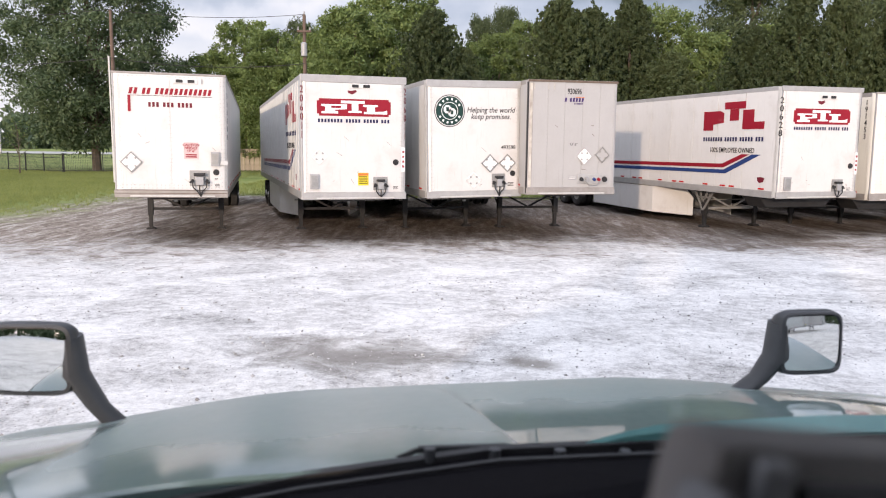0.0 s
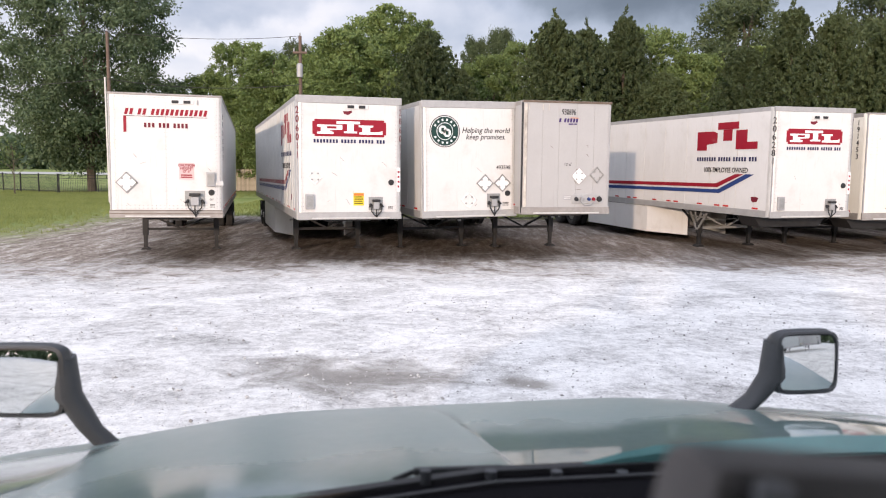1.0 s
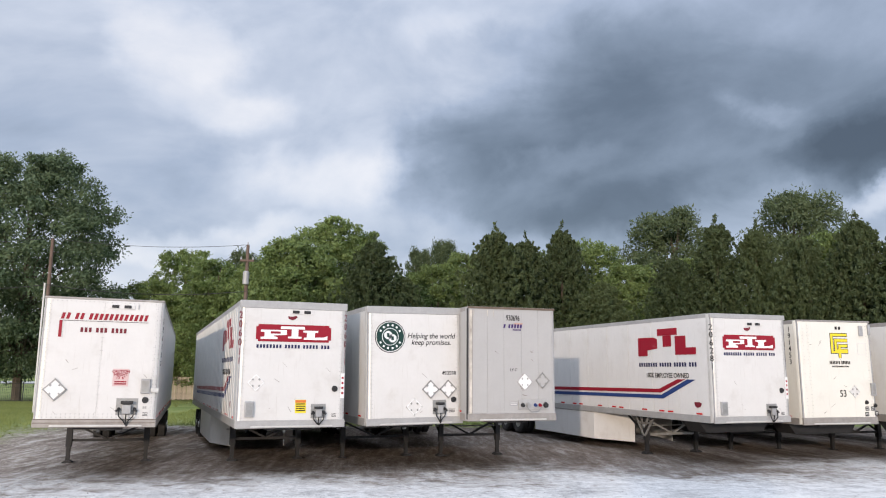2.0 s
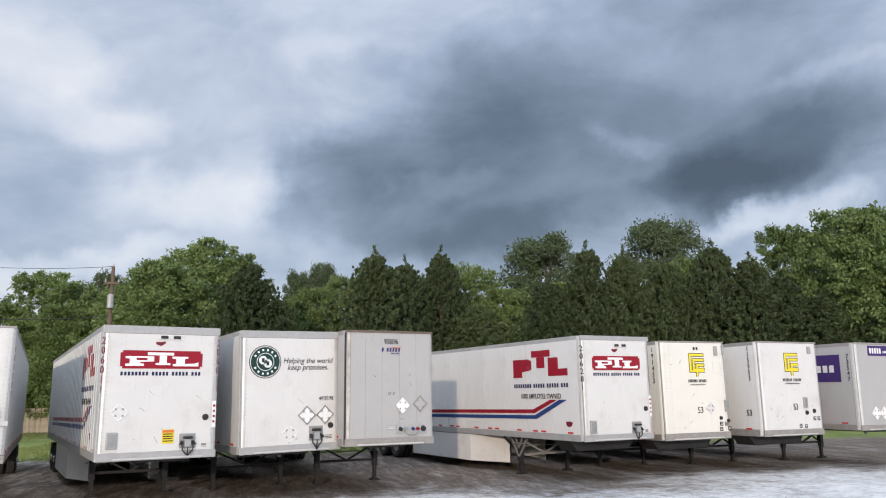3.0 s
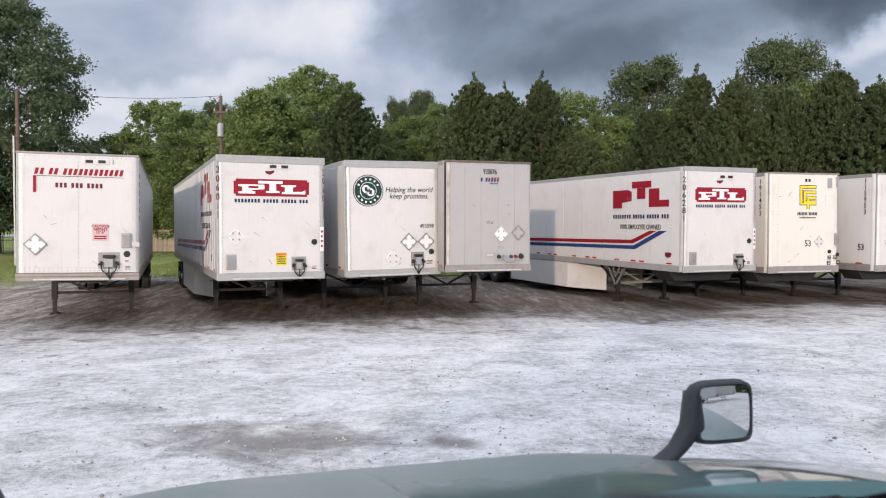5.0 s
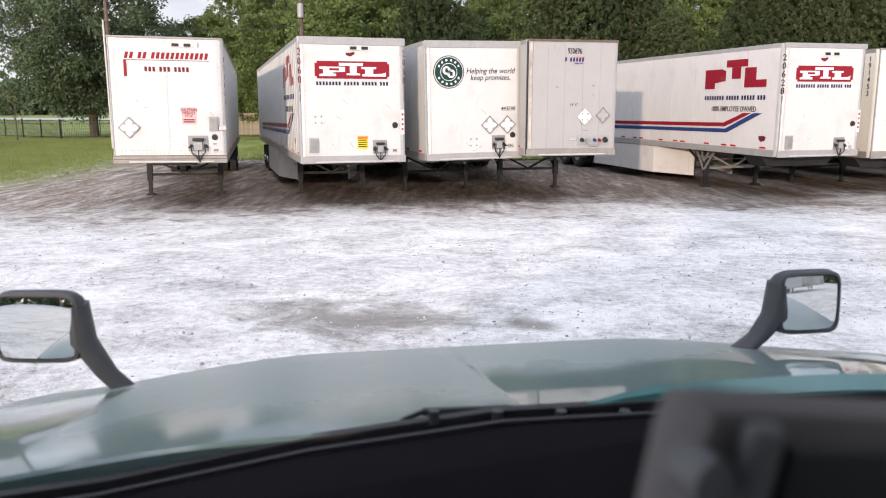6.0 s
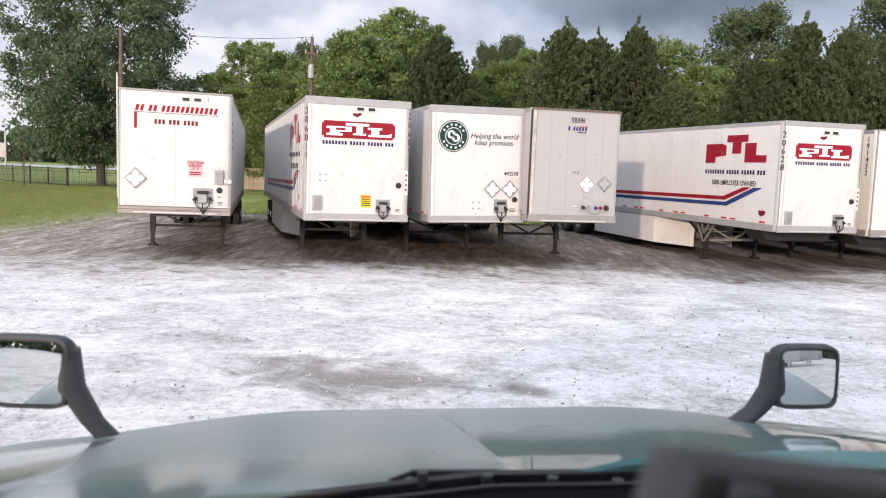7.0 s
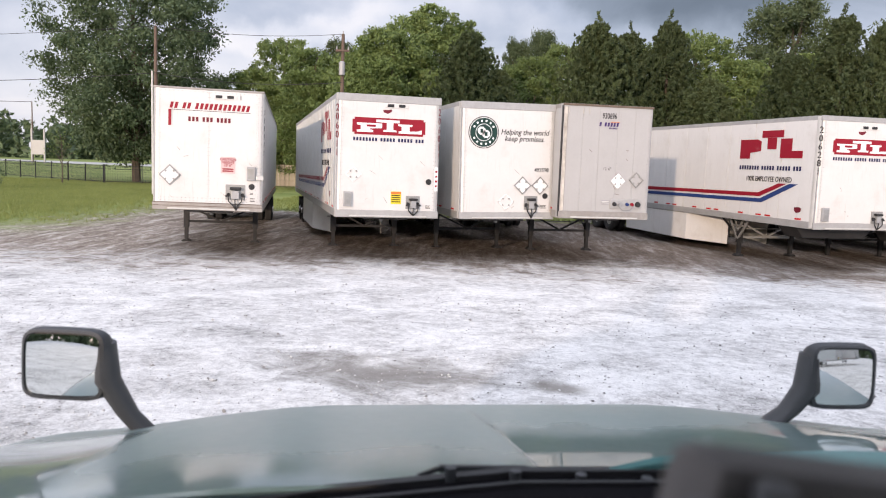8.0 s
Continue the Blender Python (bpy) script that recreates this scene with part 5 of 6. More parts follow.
def utility_pole(x, y, high, transformer, label):
    root = thing("utility_pole", pose(x, y, 0), label, "utility pole", "utility poles")
    bm = cyl(fresh(), (0, 0, -0.1), (0, 0, high), 0.14, 0.09, 14)
    part("pole", bm, POLE, root)
    if transformer:
        part("cross_arm", box(fresh(), -0.4, 0.4, -0.16, -0.06, high - 1.0, high - 0.88, 0.01), POLE, root)
    for px in (-0.34, 0.0, 0.34) if transformer else (0.0,):
        z = high - 0.88 if px else high
        bm = cyl(fresh(), (px, -0.11 if px else 0, z), (px, -0.11 if px else 0, z + 0.18), 0.05, 0.03, 10)
        part("insulator", bm, M["box"], root)
    if transformer:
        bm = cyl(fresh(), (0.02, -0.30, high - 2.35), (0.02, -0.30, high - 1.65), 0.18, seg=18)
        cyl(bm, (0.02, -0.30, high - 1.65), (0.02, -0.30, high - 1.58), 0.18, 0.11, 18)
        part("transformer", bm, M["box"], root, "pale grey transformer can", True)
    else:
        bm = cyl(fresh(), (-0.19, -0.06, 0.0), (-0.19, -0.06, high - 2.6), 0.055, seg=8)
        part("conduit", bm, M["ghost"], root)
    return root


utility_pole(-19.2, 45, 9.9, False, "brown wooden utility pole with pale conduit and wires")
utility_pole(-8.1, 45, 9.75, True, "wooden utility pole with a pale grey transformer can")
utility_pole(-82, 138, 11.0, False, "distant wooden utility pole beside the road")


def wire(a, b, sag, r=0.014):
    cu = bpy.data.curves.new("wire", "CURVE")
    cu.dimensions, cu.bevel_depth, cu.bevel_resolution = "3D", r, 1
    sp = cu.splines.new("POLY")
    sp.points.add(16)
    a, b = Vector(a), Vector(b)
    for i in range(17):
        t = i / 16
        p = a.lerp(b, t) - Vector((0, 0, 4 * sag * t * (1 - t)))
        sp.points[i].co = (*p, 1)
    cu.materials.append(M["black"])
    tagged(new("power_wire", cu), "thin dark power wire strung between wooden poles", "wire", "power wires")


wire((-19.2, 44.9, 9.9), (-8.1, 44.9, 9.75), 0.3)
wire((-19.2, 44.9, 7.2), (-8.1, 44.9, 7.0), 0.35, 0.02)
wire((-60, 52, 10.4), (-19.2, 44.9, 9.9), 0.8)
wire((-60, 52, 7.6), (-19.2, 44.9, 7.2), 0.9, 0.02)
wire((-8.1, 44.9, 9.75), (-20, 75, 11.0), 0.4)
wire((-8.1, 44.9, 7.0), (-6.0, 48.5, 0.0), 0.0)
wire((-82, 138, 11.0), (-160, 120, 12.5), 1.0, 0.05)


def iron_fence(name, ax, ay, bx, by, label):
    root = thing(name, pose(ax, ay, 0, 0, 0, math.degrees(math.atan2(by - ay, bx - ax))), label, "fence", "black metal fences")
    long = math.hypot(bx - ax, by - ay)
    n = max(1, round(long / 2.4))
    for i in range(n + 1):
        x = long * i / n
        post = shared("fence_post", lambda bm: box(box(bm, -0.035, 0.035, -0.035, 0.035, -0.05, 1.45), -0.045, 0.045, -0.045, 0.045, 1.45, 1.49, 0.01), M["black"])
        part("post", post, None, root).matrix_basis = Matrix.Translation((x, 0, 0))
    for z in (0.15, 1.12, 1.36):
        bm = box(fresh(), 0, long, -0.018, 0.018, z, z + 0.035)
        part("rail", bm, M["black"], root)
    bm = fresh()
    for i in range(int(long / 0.12)):
        x = 0.06 + 0.12 * i
        box(bm, x - 0.008, x + 0.008, -0.008, 0.008, 0.08, 1.42)
    tagged(part("picket_infill", bm, M["black"], root), kind="stuff")


iron_fence("iron_fence", -29.0, 58.2, -52.0, 72.0, "black metal picket fence across the lawn")
iron_fence("iron_fence", -28.9, 58.2, -21.5, 61.5, "black metal picket fence beside the shade tree")

PLANK = material("weathered_fence_plank", (0.36, 0.31, 0.24), 0.9, vary=0.25, scale=3.0, bump=0.3, bump_scale=25, random_amount=0.15)


def plank_fence(ax, ay, bx, by, high):
    root = thing("wooden_fence", pose(ax, ay, 0, 0, 0, math.degrees(math.atan2(by - ay, bx - ax))), "weathered tan wooden plank fence behind the trailers", "fence")
    long = math.hypot(bx - ax, by - ay)
    def one(bm):
        prism(bm, [(-0.068, 0.02), (0.068, 0.02), (0.068, high - 0.05), (0.04, high), (-0.04, high), (-0.068, high - 0.05)], "y", -0.011, 0.011)
        return bm
    for i in range(int(long / 0.145)):
        ob = part("plank", shared("fence_plank", one, PLANK), None, root)
        ob.matrix_basis = Matrix.Translation((0.145 * i, 0, 0.03 * math.sin(i * 2.3))) @ Matrix.Rotation(0.012 * math.sin(i * 4.1), 4, "Y")
    for z in (0.4, 1.5):
        bm = box(fresh(), 0, long, 0.012, 0.05, z, z + 0.09)
        part("rail", bm, PLANK, root)


plank_fence(-23.0, 66.5, -9.0, 67.5, 1.9)


def sapling(x, y, high, bare, seed):
    rng = np.random.default_rng(seed)
    root = thing("sapling", pose(x, y, 0), "thin nearly bare young tree on the lawn" if bare else "small leafy young tree on the lawn", "tree", "lawn saplings")
    bm = fresh()
    limb(bm, [Vector((0, 0, -0.05)), Vector((0.03, 0, high * 0.35)), Vector((0, 0.02, high * 0.9))], 0.06, 0.015)
    tips = []
    for i in range(16):
        a, z = i * 2.4, high * (0.35 + 0.035 * i)
        tip = Vector((math.cos(a) * high * 0.33 * (1.2 - z / high), math.sin(a) * high * 0.33 * (1.2 - z / high), z + high * 0.2))
        limb(bm, [Vector((0, 0, z)), tip * 0.6 + Vector((0, 0, z * 0.42)), tip], 0.02, 0.005)
        tips.append(tip)
    part("trunk", bm, BARK, root)
    leaves = leaf_cloud(np.array([tuple(t) for t in tips]), np.full((len(tips), 1), 0.12 * high), 12 if bare else 90, 0.07, rng)
    part("crown", leaf_mesh("crown", leaves, LEAF["broad"]), None, root)


sapling(-30.8, 55.5, 3.6, True, 3)
sapling(-41.5, 62.0, 3.4, False, 4)


def bush(x, y, r, seed):
    rng = np.random.default_rng(seed)
    root = thing("bush", pose(x, y, 0), "low rounded dark green bush on the lawn", "bush")
    cs = np.stack([rng.normal(0, 0.45 * r, 26), rng.normal(0, 0.45 * r, 26), rng.uniform(0.2, 0.9, 26) * r], 1)
    part("foliage", leaf_mesh("foliage", leaf_cloud(cs, np.full((26, 1), 0.4 * r), 60, 0.07, rng), LEAF["oak"]), None, root)
    bm = fresh()
    for i in range(6):
        limb(bm, [Vector((0, 0, -0.03)), Vector((0.3 * r * math.cos(i), 0.3 * r * math.sin(i), 0.6 * r))], 0.03, 0.008)
    part("stems", bm, BARK, root)


bush(-29.6, 45.0, 1.3, 7)


# ---- the truck that carries the camera ----
def truck_paint():
    """Clear-coated teal paint; a pale film on the dome paints in dust and the sheen of sky and ground, left off in the
    hollow and on the fenders.
    """
    m = material("teal_truck_paint", (0.095, 0.155, 0.148), 0.45, 0.1, vary=0.06, scale=3.0, coat=1.0)
    k = Nodes(m.node_tree)
    b = m.node_tree.nodes["Principled BSDF"]
    co = k.add("ShaderNodeTexCoord").outputs["Object"]
    sep = k.add("ShaderNodeSeparateXYZ")
    k.link(co, sep.inputs[0])
    streak, speck = k.noise(co, 3.5, 2.0, 0.5, 0.3), k.noise(co, 60.0, 3.0, 0.6)
    u = k.math("ADD", sep.outputs[0], k.math("MULTIPLY", k.math("SUBTRACT", streak, 0.5), 0.12))
    left = k.math("MULTIPLY", k.step(u, -0.96, -0.86), k.step(k.math("ADD", u, k.math("MULTIPLY", sep.outputs[1], 0.10)), 0.06, 0.01))
    front = k.step(k.math("ADD", sep.outputs[1], k.math("MULTIPLY", streak, 0.3)), -0.10, 0.20)
    film = k.math("MULTIPLY", k.math("MULTIPLY", k.math("MAXIMUM", left, front), k.math("ADD", 0.12, k.math("MULTIPLY", k.step(k.math("ADD", sep.outputs[1], k.math("MULTIPLY", streak, 0.2)), -0.84, -0.42), 0.88))), k.math("ADD", 0.45, k.math("ADD", k.math("MULTIPLY", streak, 0.5), k.math("MULTIPLY", speck, 0.25))), True)
    base = b.inputs["Base Color"].links[0].from_socket
    k.link(k.mix(k.math("MULTIPLY", film, 0.50), base, (0.345, 0.435, 0.405)), b.inputs["Base Color"])
    k.link(k.math("ADD", 0.035, k.math("MULTIPLY", film, 0.42)), b.inputs["Coat Roughness"])
    b.inputs["Coat IOR"].default_value = 1.55
    return m


PAINT = truck_paint()
PLASTIC = material("dark_grey_plastic", (0.045, 0.047, 0.05), 0.5, vary=0.15, scale=10.0, bump=0.08, bump_scale=200)
DASH = material("black_dashboard", (0.006, 0.0055, 0.007), 0.9, spec=0.06, vary=0.2, scale=10.0, bump=0.1, bump_scale=200)
GLASS = bpy.data.materials.new("mirror_glass")
GLASS.use_nodes = True
GLASS.node_tree.nodes["Principled BSDF"].inputs["Base Color"].default_value = (0.66, 0.69, 0.69, 1)
GLASS.node_tree.nodes["Principled BSDF"].inputs["Metallic"].default_value = 1.0
GLASS.node_tree.nodes["Principled BSDF"].inputs["Roughness"].default_value = 0.01

TRUCK = Matrix.Translation((-0.008, 2.28, 0.0)) @ Matrix.Rotation(radians(5.8), 4, "Z")
truck = thing("truck_tractor", TRUCK, "dark teal highway tractor with glossy hood and hood mirrors", "truck")


def smooth(a, b, x):
    t = min(1.0, max(0.0, (x - a) / (b - a)))
    return t * t * (3 - 2 * t)


def hood_height(u, v, hollowed=True):
    """Height of the hood at u to the right of and v ahead of the mirrors' line."""
    w = v + 0.95
    z = 1.905 - 0.10 * w - 0.08 * w * w
    a = abs(u - 0.12)
    z += 0.022 * u - 0.10 * smooth(0.5, 1.6, a) - 0.20 * smooth(1.46, 1.75, a)
    if not hollowed:
        return z
    hollow = smooth(0.03, 0.13, u + 0.10 * (v + 0.4)) * smooth(1.35, 0.65, u) * smooth(0.40, -0.50, v)
    z -= 0.082 * hollow * (1 - 0.22 * smooth(-0.55, -0.95, v))
    return z


def build_hood():
    us_, vs = np.concatenate([np.linspace(-1.5, 0.0, 50), np.linspace(0.01, 0.2, 24), np.linspace(0.22, 1.5, 42)]), np.linspace(-0.93, 1.35, 76)
    bm = fresh()
    grid = [[bm.verts.new((u, v, hood_height(u, v))) for u in us_] for v in vs]
    for j in range(len(vs) - 1):
        for i in range(len(us_) - 1):
            bm.faces.new((grid[j][i], grid[j][i + 1], grid[j + 1][i + 1], grid[j + 1][i]))
    rim = [grid[0], [r[-1] for r in grid], grid[-1][::-1], [r[0] for r in grid][::-1]]
    edge = [v for side in rim for v in side[:-1]]
    low = [bm.verts.new((v.co.x, v.co.y, min(v.co.z - 0.12, 0.75 if v.co.y > -0.9 else v.co.z - 0.05))) for v in edge]
    n = len(edge)
    for i in range(n):
        bm.faces.new((edge[i], low[i], low[(i + 1) % n], edge[(i + 1) % n]))
    bmesh.ops.recalc_face_normals(bm, faces=bm.faces)
    part("hood", bm, PAINT, truck, "glossy dark teal hood with a raised ridge", True)


build_hood()
# the hood's teal, lightened for the light that this edge catches
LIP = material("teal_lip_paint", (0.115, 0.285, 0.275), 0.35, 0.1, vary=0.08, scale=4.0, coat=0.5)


def here(x, y, z):
    """A point given in the yard's frame, in the truck's own frame."""
    return TRUCK.inverted() @ Vector((x, y, z))


def build_cowl():
    n = 40
    for first, last, mat, label in ((0, 22, PAINT, "teal rear edge of the hood"), (22, n, LIP, "teal rear lip of the hood, coloured brighter as if lit")):
        bm = fresh()
        for i in range(first, last):
            a, b = -1.3 + 2.6 * i / n, -1.3 + 2.6 * (i + 1) / n
            za, zb = (hood_height(u, -0.93, False) + 0.060 * smooth(0.0, 0.38, u) for u in (a, b))
            da, db = (0.004 + 0.018 * smooth(0.2, 0.6, u) for u in (a, b))
            quad = [bm.verts.new(p) for p in ((a, -0.932, za + 0.003), (b, -0.932, zb + 0.003), (b, -0.934 - db, zb - db), (a, -0.934 - da, za - da))]
            low = [bm.verts.new(v.co - Vector((0, 0, 0.11))) for v in quad]
            for q in (quad, low[::-1], (quad[0], low[0], low[1], quad[1]), (quad[2], low[2], low[3], quad[3])):
                bm.faces.new(q)
        bmesh.ops.remove_doubles(bm, verts=bm.verts, dist=1e-4)
        bmesh.ops.recalc_face_normals(bm, faces=bm.faces)
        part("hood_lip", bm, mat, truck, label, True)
    rows = [here(-0.95, 1.20, 1.800), here(-0.60, 1.25, 1.832), here(-0.25, 1.32, 1.880), here(0.10, 1.36, 1.918), here(0.45, 1.38, 1.930), here(0.95, 1.42, 1.935)]
    near = [here(-0.95, 0.98, 1.80), here(-0.60, 0.98, 1.85), here(-0.25, 1.0, 1.93), here(0.10, 1.02, 1.97), here(0.45, 1.04, 1.99), here(0.95, 1.08, 2.0)]
    bm = fresh()
    for (a, b), (c, d) in zip(zip(rows, rows[1:]), zip(near, near[1:])):
        quad = [bm.verts.new(p) for p in (a, b, d, c)]
        low = [bm.verts.new(v.co - Vector((0, 0, 0.05))) for v in quad]
        for q in (quad, low[::-1], (quad[0], low[0], low[1], quad[1]), (quad[2], low[2], low[3], quad[3])):
            bm.faces.new(q)
    bmesh.ops.remove_doubles(bm, verts=bm.verts, dist=1e-4)
    bmesh.ops.recalc_face_normals(bm, faces=bm.faces)
    part("cowl_tray", bm, DASH, truck, "black cowl tray under the windscreen")
    for lift, back, width in ((0.004, 0.0, 0.022), (0.016, -0.07, 0.010)):
        bm = fresh()
        w = width / 2
        rings = [[bm.verts.new(p + Vector((0, back + dy, lift + dz))) for dy, dz in ((-w, -w), (w, -w), (w, w), (-w, w))] for p in rows]
        for a, b in zip(rings, rings[1:]):
            for i in range(4):
                bm.faces.new((a[i], a[(i + 1) % 4], b[(i + 1) % 4], b[i]))
        bm.faces.new(rings[0])
        bm.faces.new(rings[-1][::-1])
        bmesh.ops.recalc_face_normals(bm, faces=bm.faces)
        part("cowl_seal", bm, M["black"], truck, "black rubber cowl seal")


build_cowl()


def build_wiper():
    bm = fresh()
    pts = [here(-0.15, 1.40, 1.862), here(-0.044, 1.41, 1.905), here(0.127, 1.42, 1.908), here(0.33, 1.43, 1.905)]
    for (a, b), w in zip(zip(pts, pts[1:]), (0.008, 0.012, 0.009)):
        beam(bm, a, b, w, w)
    w = part("wiper", bm, M["black"], truck, "black windscreen wiper lying on the cowl")
    bm = fresh()
    beam(bm, here(-0.30, 1.37, 1.868), here(0.32, 1.42, 1.892), 0.007, 0.012)
    part("wiper_blade", bm, M["black"], w)


build_wiper()
for x in (-0.02, 0.10, 0.22, 0.34):
    p = here(x, 1.34, 1.932)
    bm = cyl(fresh(), p - Vector((0, 0, 0.02)), p + Vector((0, 0, 0.006)), 0.011, seg=10)
    part("cowl_clip", bm, PLASTIC, truck)


def hood_mirror(side, cx, cy, cz, w, h, turn, foot):
    """A mirror head on a curved stalk; centre and foot in the truck's own frame."""
    m = Matrix.Translation((cx, cy, cz)) @ Matrix.Rotation(radians(turn), 4, "Z") @ Matrix.Rotation(radians(-3), 4, "X")
    bm = fresh()
    n, d = 28, 0.10
    def ring(sx, sz, y):
        out = []
        for i in range(n):
            a = 2 * math.pi * i / n
            c, s = math.cos(a), math.sin(a)
            e = 0.34
            out.append(bm.verts.new((sx * math.copysign(abs(c) ** e, c), y, sz * math.copysign(abs(s) ** e, s))))
        return out
    rings = [ring(w / 2 - 0.012, h / 2 - 0.012, 0.004), ring(w / 2 - 0.008, h / 2 - 0.008, -0.008), ring(w / 2, h / 2, -0.004), ring(w / 2 + 0.004, h / 2 + 0.004, 0.03), ring(w / 2 - 0.01, h / 2 - 0.012, 0.075), ring(w / 3, h / 3, d)]
    for a, b in zip(rings, rings[1:]):
        for i in range(n):
            bm.faces.new((a[i], a[(i + 1) % n], b[(i + 1) % n], b[i]))
    bm.faces.new(rings[-1])
    bm.faces.new(rings[0][::-1])
    bmesh.ops.transform(bm, matrix=m, verts=bm.verts)
    bmesh.ops.recalc_face_normals(bm, faces=bm.faces)
    head = part("hood_mirror", bm, PLASTIC, truck, "dark grey hood mirror on a curved stalk", True)
    bm = fresh()
    k, bulge = 14, 0.008
    grid = []
    for j in range(k + 1):
        row = []
        for i in range(k + 1):
            p, q = 2 * i / k - 1, 2 * j / k - 1
            p2, q2 = p * math.sqrt(1 - 0.09 * q ** 4), q * math.sqrt(1 - 0.12 * p ** 4)
            row.append(bm.verts.new((p2 * (w / 2 - 0.014), -0.001 - bulge * (1 - 0.5 * p * p - 0.5 * q * q), q2 * (h / 2 - 0.014))))
        grid.append(row)
    for j in range(k):
        for i in range(k):
            bm.faces.new((grid[j][i], grid[j][i + 1], grid[j + 1][i + 1], grid[j + 1][i]))
    bmesh.ops.transform(bm, matrix=m, verts=bm.verts)
    bmesh.ops.recalc_face_normals(bm, faces=bm.faces)
    glass = part("glass", bm, GLASS, head, "convex mirror glass")
    for p in glass.data.polygons:
        p.use_smooth = True
    bm = fresh()
    inner = m @ Vector((-side * (w / 2 - 0.01), 0.04, -h * 0.22))
    f = Vector(foot)
    path = [m @ Vector((-side * (w / 2 - 0.02), 0.045, h * 0.30)), inner, inner.lerp(f, 0.5) + Vector((side * 0.012, 0, -0.006)), f]
    sizes = [(0.045, 0.05), (0.06, 0.055), (0.05, 0.045), (0.055, 0.05)]
    rows = []
    for c, (a, b) in zip(path, sizes):
        rows.append([bm.verts.new(c + Vector((a / 1.6 * math.cos(t), b * math.sin(t), -a / 3.5 * side * math.cos(t) * -1 * 0 + 0.0))) for t in (2 * math.pi * i / 12 for i in range(12))])
    for a, b in zip(rows, rows[1:]):
        for i in range(12):
            bm.faces.new((a[i], a[(i + 1) % 12], b[(i + 1) % 12], b[i]))
    bm.faces.new(rows[0])
    bm.faces.new(rows[-1][::-1])
    bmesh.ops.recalc_face_normals(bm, faces=bm.faces)
    part("stalk", bm, PLASTIC, head, smooth=True)


hood_mirror(-1, -1.205, 0.0, 1.855, 0.252, 0.212, -6, (-0.955, 0.06, 1.60))
hood_mirror(1, 1.21, 0.0, 1.868, 0.216, 0.206, 3, (1.0, 0.06, 1.68))

def door_mirror(side):
    """The tall mirror on the cab door, which the hood mirror shows."""
    bm = box(fresh(), min(side * 1.30, side * 1.56), max(side * 1.30, side * 1.56), -1.42, -1.28, 2.02, 2.62, 0.04)
    head = part("door_mirror", bm, PLASTIC, truck, "tall dark door mirror", True)
    part("glass", box(fresh(), min(side * 1.325, side * 1.535), max(side * 1.325, side * 1.535), -1.426, -1.419, 2.06, 2.58), GLASS, head)
    for z in (2.12, 2.52):
        part("arm", beam(fresh(), (side * 1.15, -1.33, 2.02), (side * 1.33, -1.34, z), 0.03, 0.03), PLASTIC, head)


for s in (-1, 1):
    door_mirror(s)

# cab shell round the camera, with the dashboard
bm = prism(fresh(), [(-1.10, 1.55), (1.10, 1.70), (1.10, 2.125), (0.55, 2.075), (-0.45, 1.955), (-1.10, 1.92)], "y", -2.02, -1.27)
bmesh.ops.bevel(bm, geom=[e for e in bm.edges if abs(e.verts[0].co.y - e.verts[1].co.y) < 1e-4], offset=0.02, segments=3, affect="EDGES")
part("dashboard", bm, DASH, truck, "black dashboard top below the windscreen")
bm = fresh()
box(bm, -1.18, 1.18, -5.2, -5.12, 1.1, 3.55)
part("cab_back_wall", bm, PAINT, truck)
bm = box(fresh(), -1.18, 1.18, -5.2, -1.35, 3.42, 3.50, 0.03)
part("cab_roof", bm, PAINT, truck)
bm = box(fresh(), -1.18, 1.18, -5.2, -1.0, 1.05, 1.12)
part("cab_floor", bm, DASH, truck)
for s in (-1, 1):
    bm = box(fresh(), min(s * 1.12, s * 1.18), max(s * 1.12, s * 1.18), -2.9, -1.0, 0.8, 2.05, 0.01)
    box(bm, min(s * 1.12, s * 1.18), max(s * 1.12, s * 1.18), -5.2, -2.9, 0.8, 3.45, 0.01)
    part("cab_side", bm, PAINT, truck)


def running_gear():
    for y in (0.55, -5.9, -7.2):
        for side in (-1, 1):
            for k in (0,) if y > 0 else (0, 1):
                wheel = part("wheel", SHARED["tyre"], None, truck)
                wheel.matrix_basis = Matrix.Translation((side * (1.10 - 0.33 * k), y, 0.50))
                part("rim", SHARED["rim_l" if side < 0 else "rim_r"], None, wheel)
        part("axle", cyl(fresh(), (-1.0, y, 0.5), (1.0, y, 0.5), 0.07), M["steel"], truck)
    for side in (-1, 1):
        part("frame_rail", box(fresh(), side * 0.45 - 0.05, side * 0.45 + 0.05, -8.0, 1.2, 0.72, 1.0, 0.01), M["steel"], truck)
    part("bumper", box(fresh(), -1.2, 1.2, 1.25, 1.45, 0.40, 0.80, 0.05), PLASTIC, truck)


running_gear()


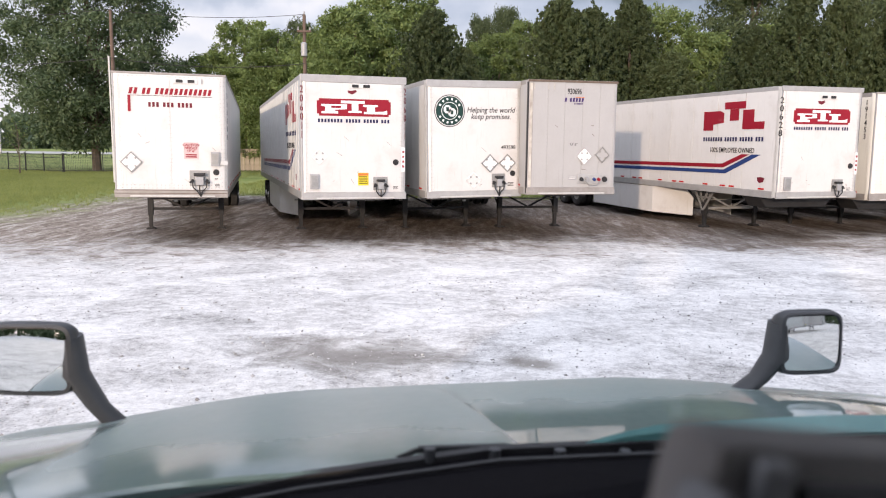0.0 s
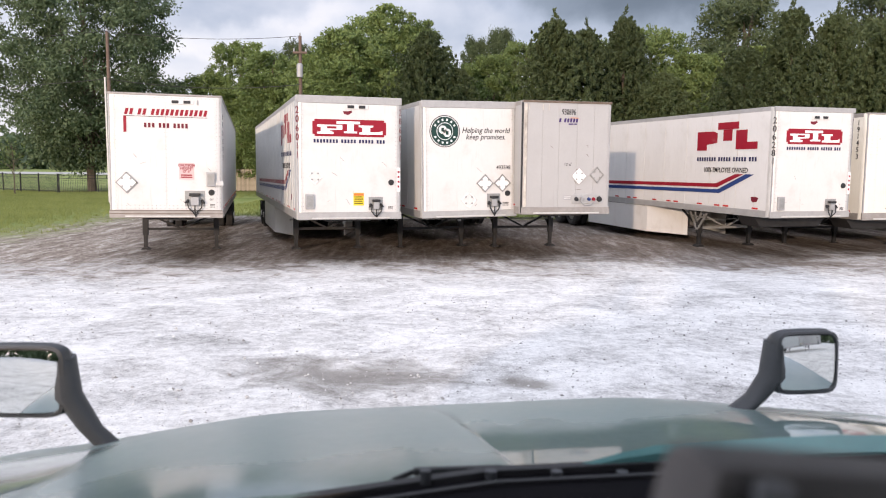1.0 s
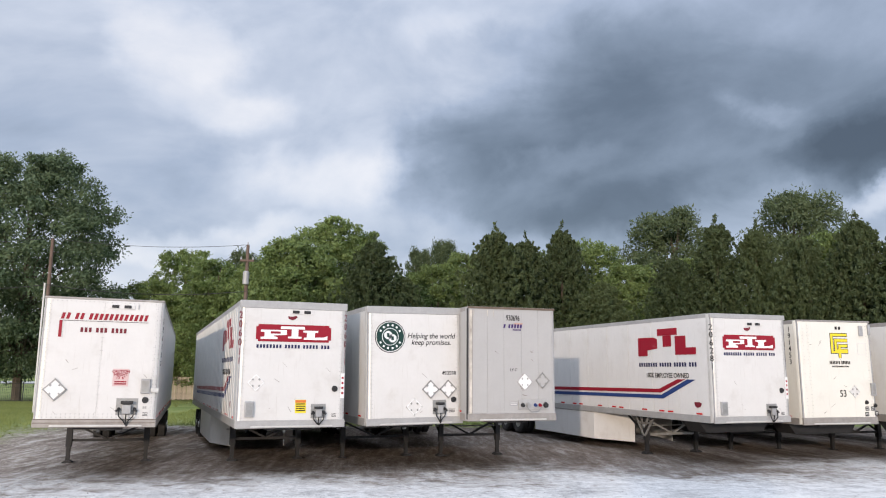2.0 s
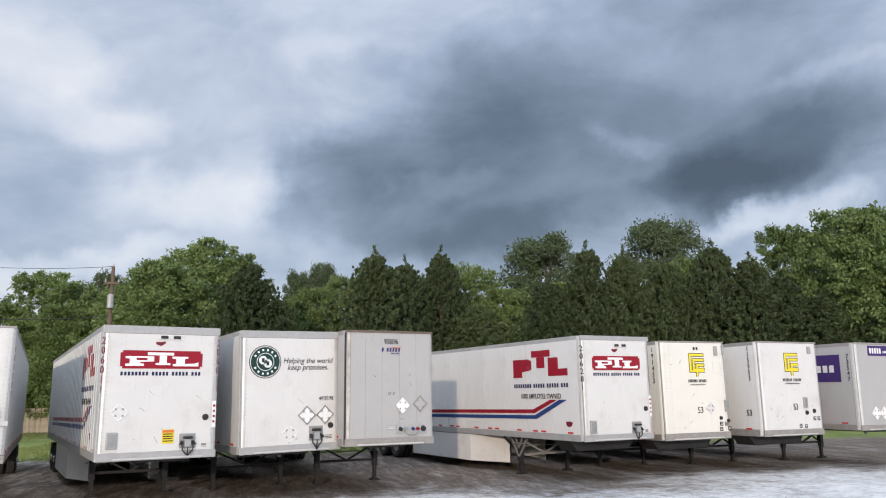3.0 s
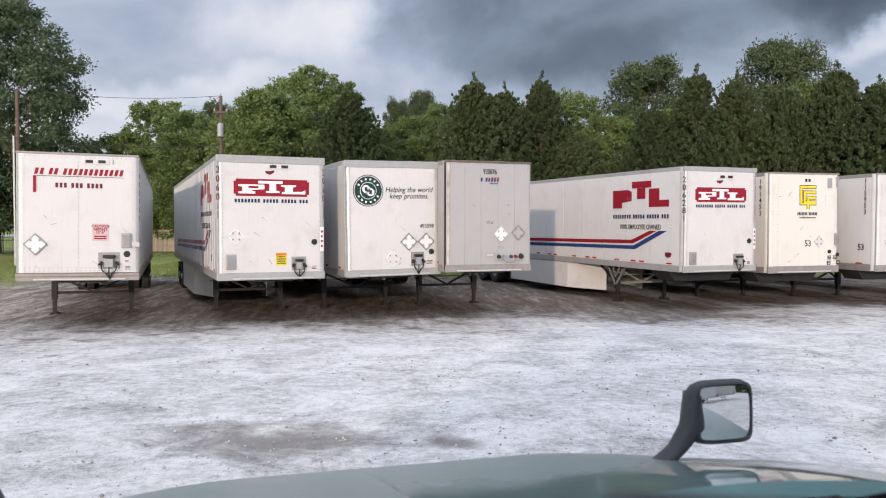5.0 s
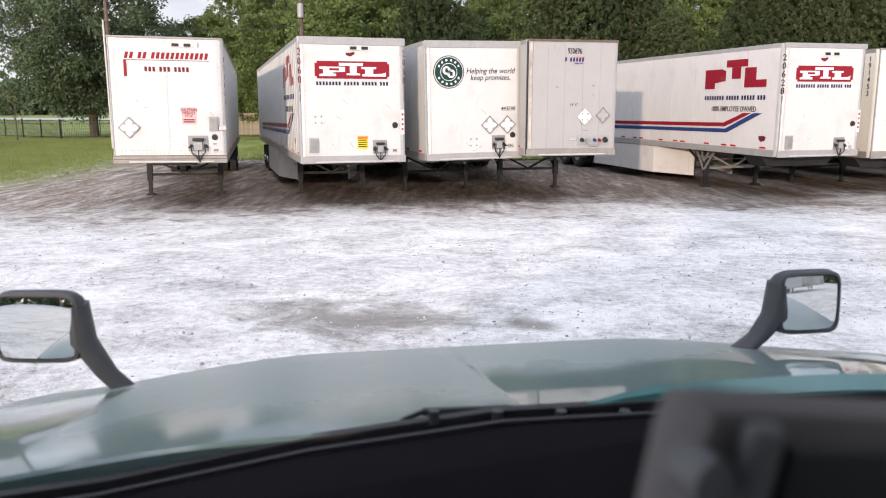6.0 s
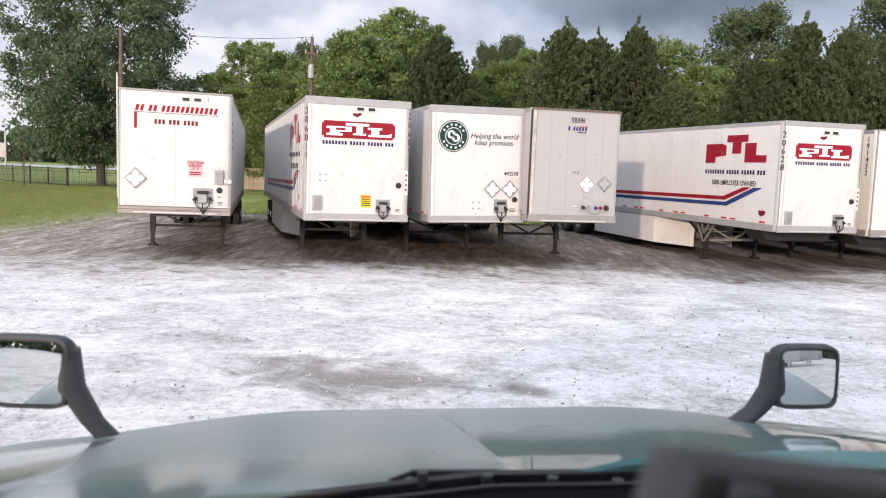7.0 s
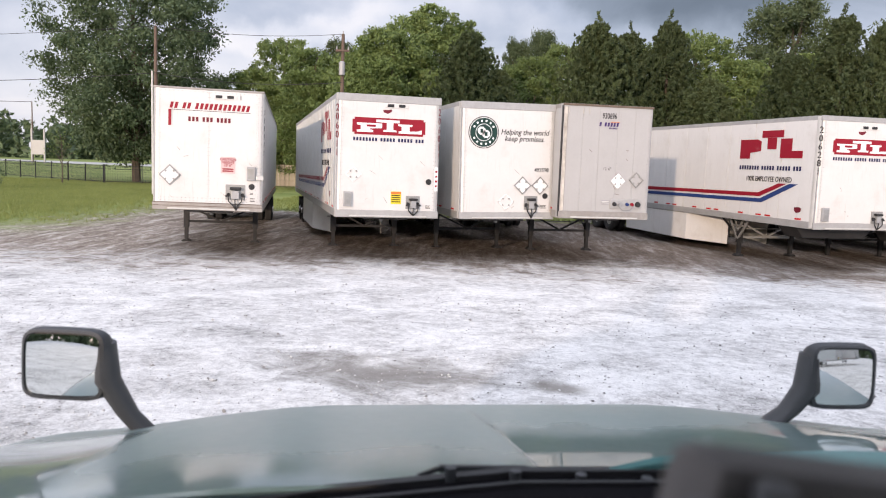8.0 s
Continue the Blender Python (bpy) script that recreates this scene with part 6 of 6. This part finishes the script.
def dash_device():
    m = Matrix.Translation((0.162, 0.318, 2.188)) @ Matrix.Rotation(radians(24), 4, "Z") @ Matrix.Rotation(radians(12), 4, "Y")
    root = thing("dash_device", m, "dark grey rounded device on a short stand on the dashboard", "device")
    part("case", box(fresh(), -0.108, 0.156, -0.018, 0.021, -0.012, 0.178, 0.016), M["device"], root, smooth=True)
    part("face_strip", box(fresh(), -0.090, -0.072, -0.025, -0.015, -0.004, 0.172, 0.004), M["strip"], root)
    part("screen", box(fresh(), -0.064, 0.150, -0.022, -0.016, -0.004, 0.163, 0.003), M["black"], root, "black switched-off screen")
    part("knob", cyl(fresh(), (-0.112, -0.012, 0.150), (-0.112, -0.030, 0.150), 0.010, seg=18), M["strip"], root)
    back = m.inverted()
    bm = cyl(fresh(), (0.165, 0.335, 1.99), (0.165, 0.335, 2.20), 0.012, seg=12)
    cyl(bm, (0.165, 0.335, 1.975), (0.165, 0.335, 2.012), 0.04, 0.03, 20)
    bmesh.ops.transform(bm, matrix=back, verts=bm.verts)
    part("stand", bm, M["black"], root)


dash_device()


def blue_pouch():
    root = thing("blue_pouch", Matrix.Translation((0.72, 1.05, 1.985)) @ Matrix.Rotation(radians(10), 4, "Z"), "small bright blue box lying on the dashboard", "box")
    bm = box(fresh(), -0.06, 0.09, -0.05, 0.05, -0.02, 0.075, 0.012)
    part("box_body", bm, M["bright_blue"], root)
    bm = cyl(fresh(), (-0.075, -0.04, 0.05), (-0.075, 0.04, 0.05), 0.028, seg=16)
    part("black_end", bm, M["black"], root)


blue_pouch()


def far_sign():
    root = thing("roadside_sign", pose(-76.3, 130, 0), "distant grey roadside sign on two posts", "sign")
    part("panel", box(fresh(), -1.2, 1.2, -0.1, 0.1, 1.5, 4.0, 0.03), M["box"], root)
    for x in (-1.25, 1.0):
        part("post", box(fresh(), x, x + 0.25, -0.12, 0.12, -0.1, 5.9, 0.02), M["box"], root)


far_sign()

# two more trailers parked behind the camera, which the mirrors show
copy_thing(p1, pose(20.0, -20, 0, 0, 0, 160))
copy_thing(od, pose(26.0, -20, 0, 0, 0, 160))
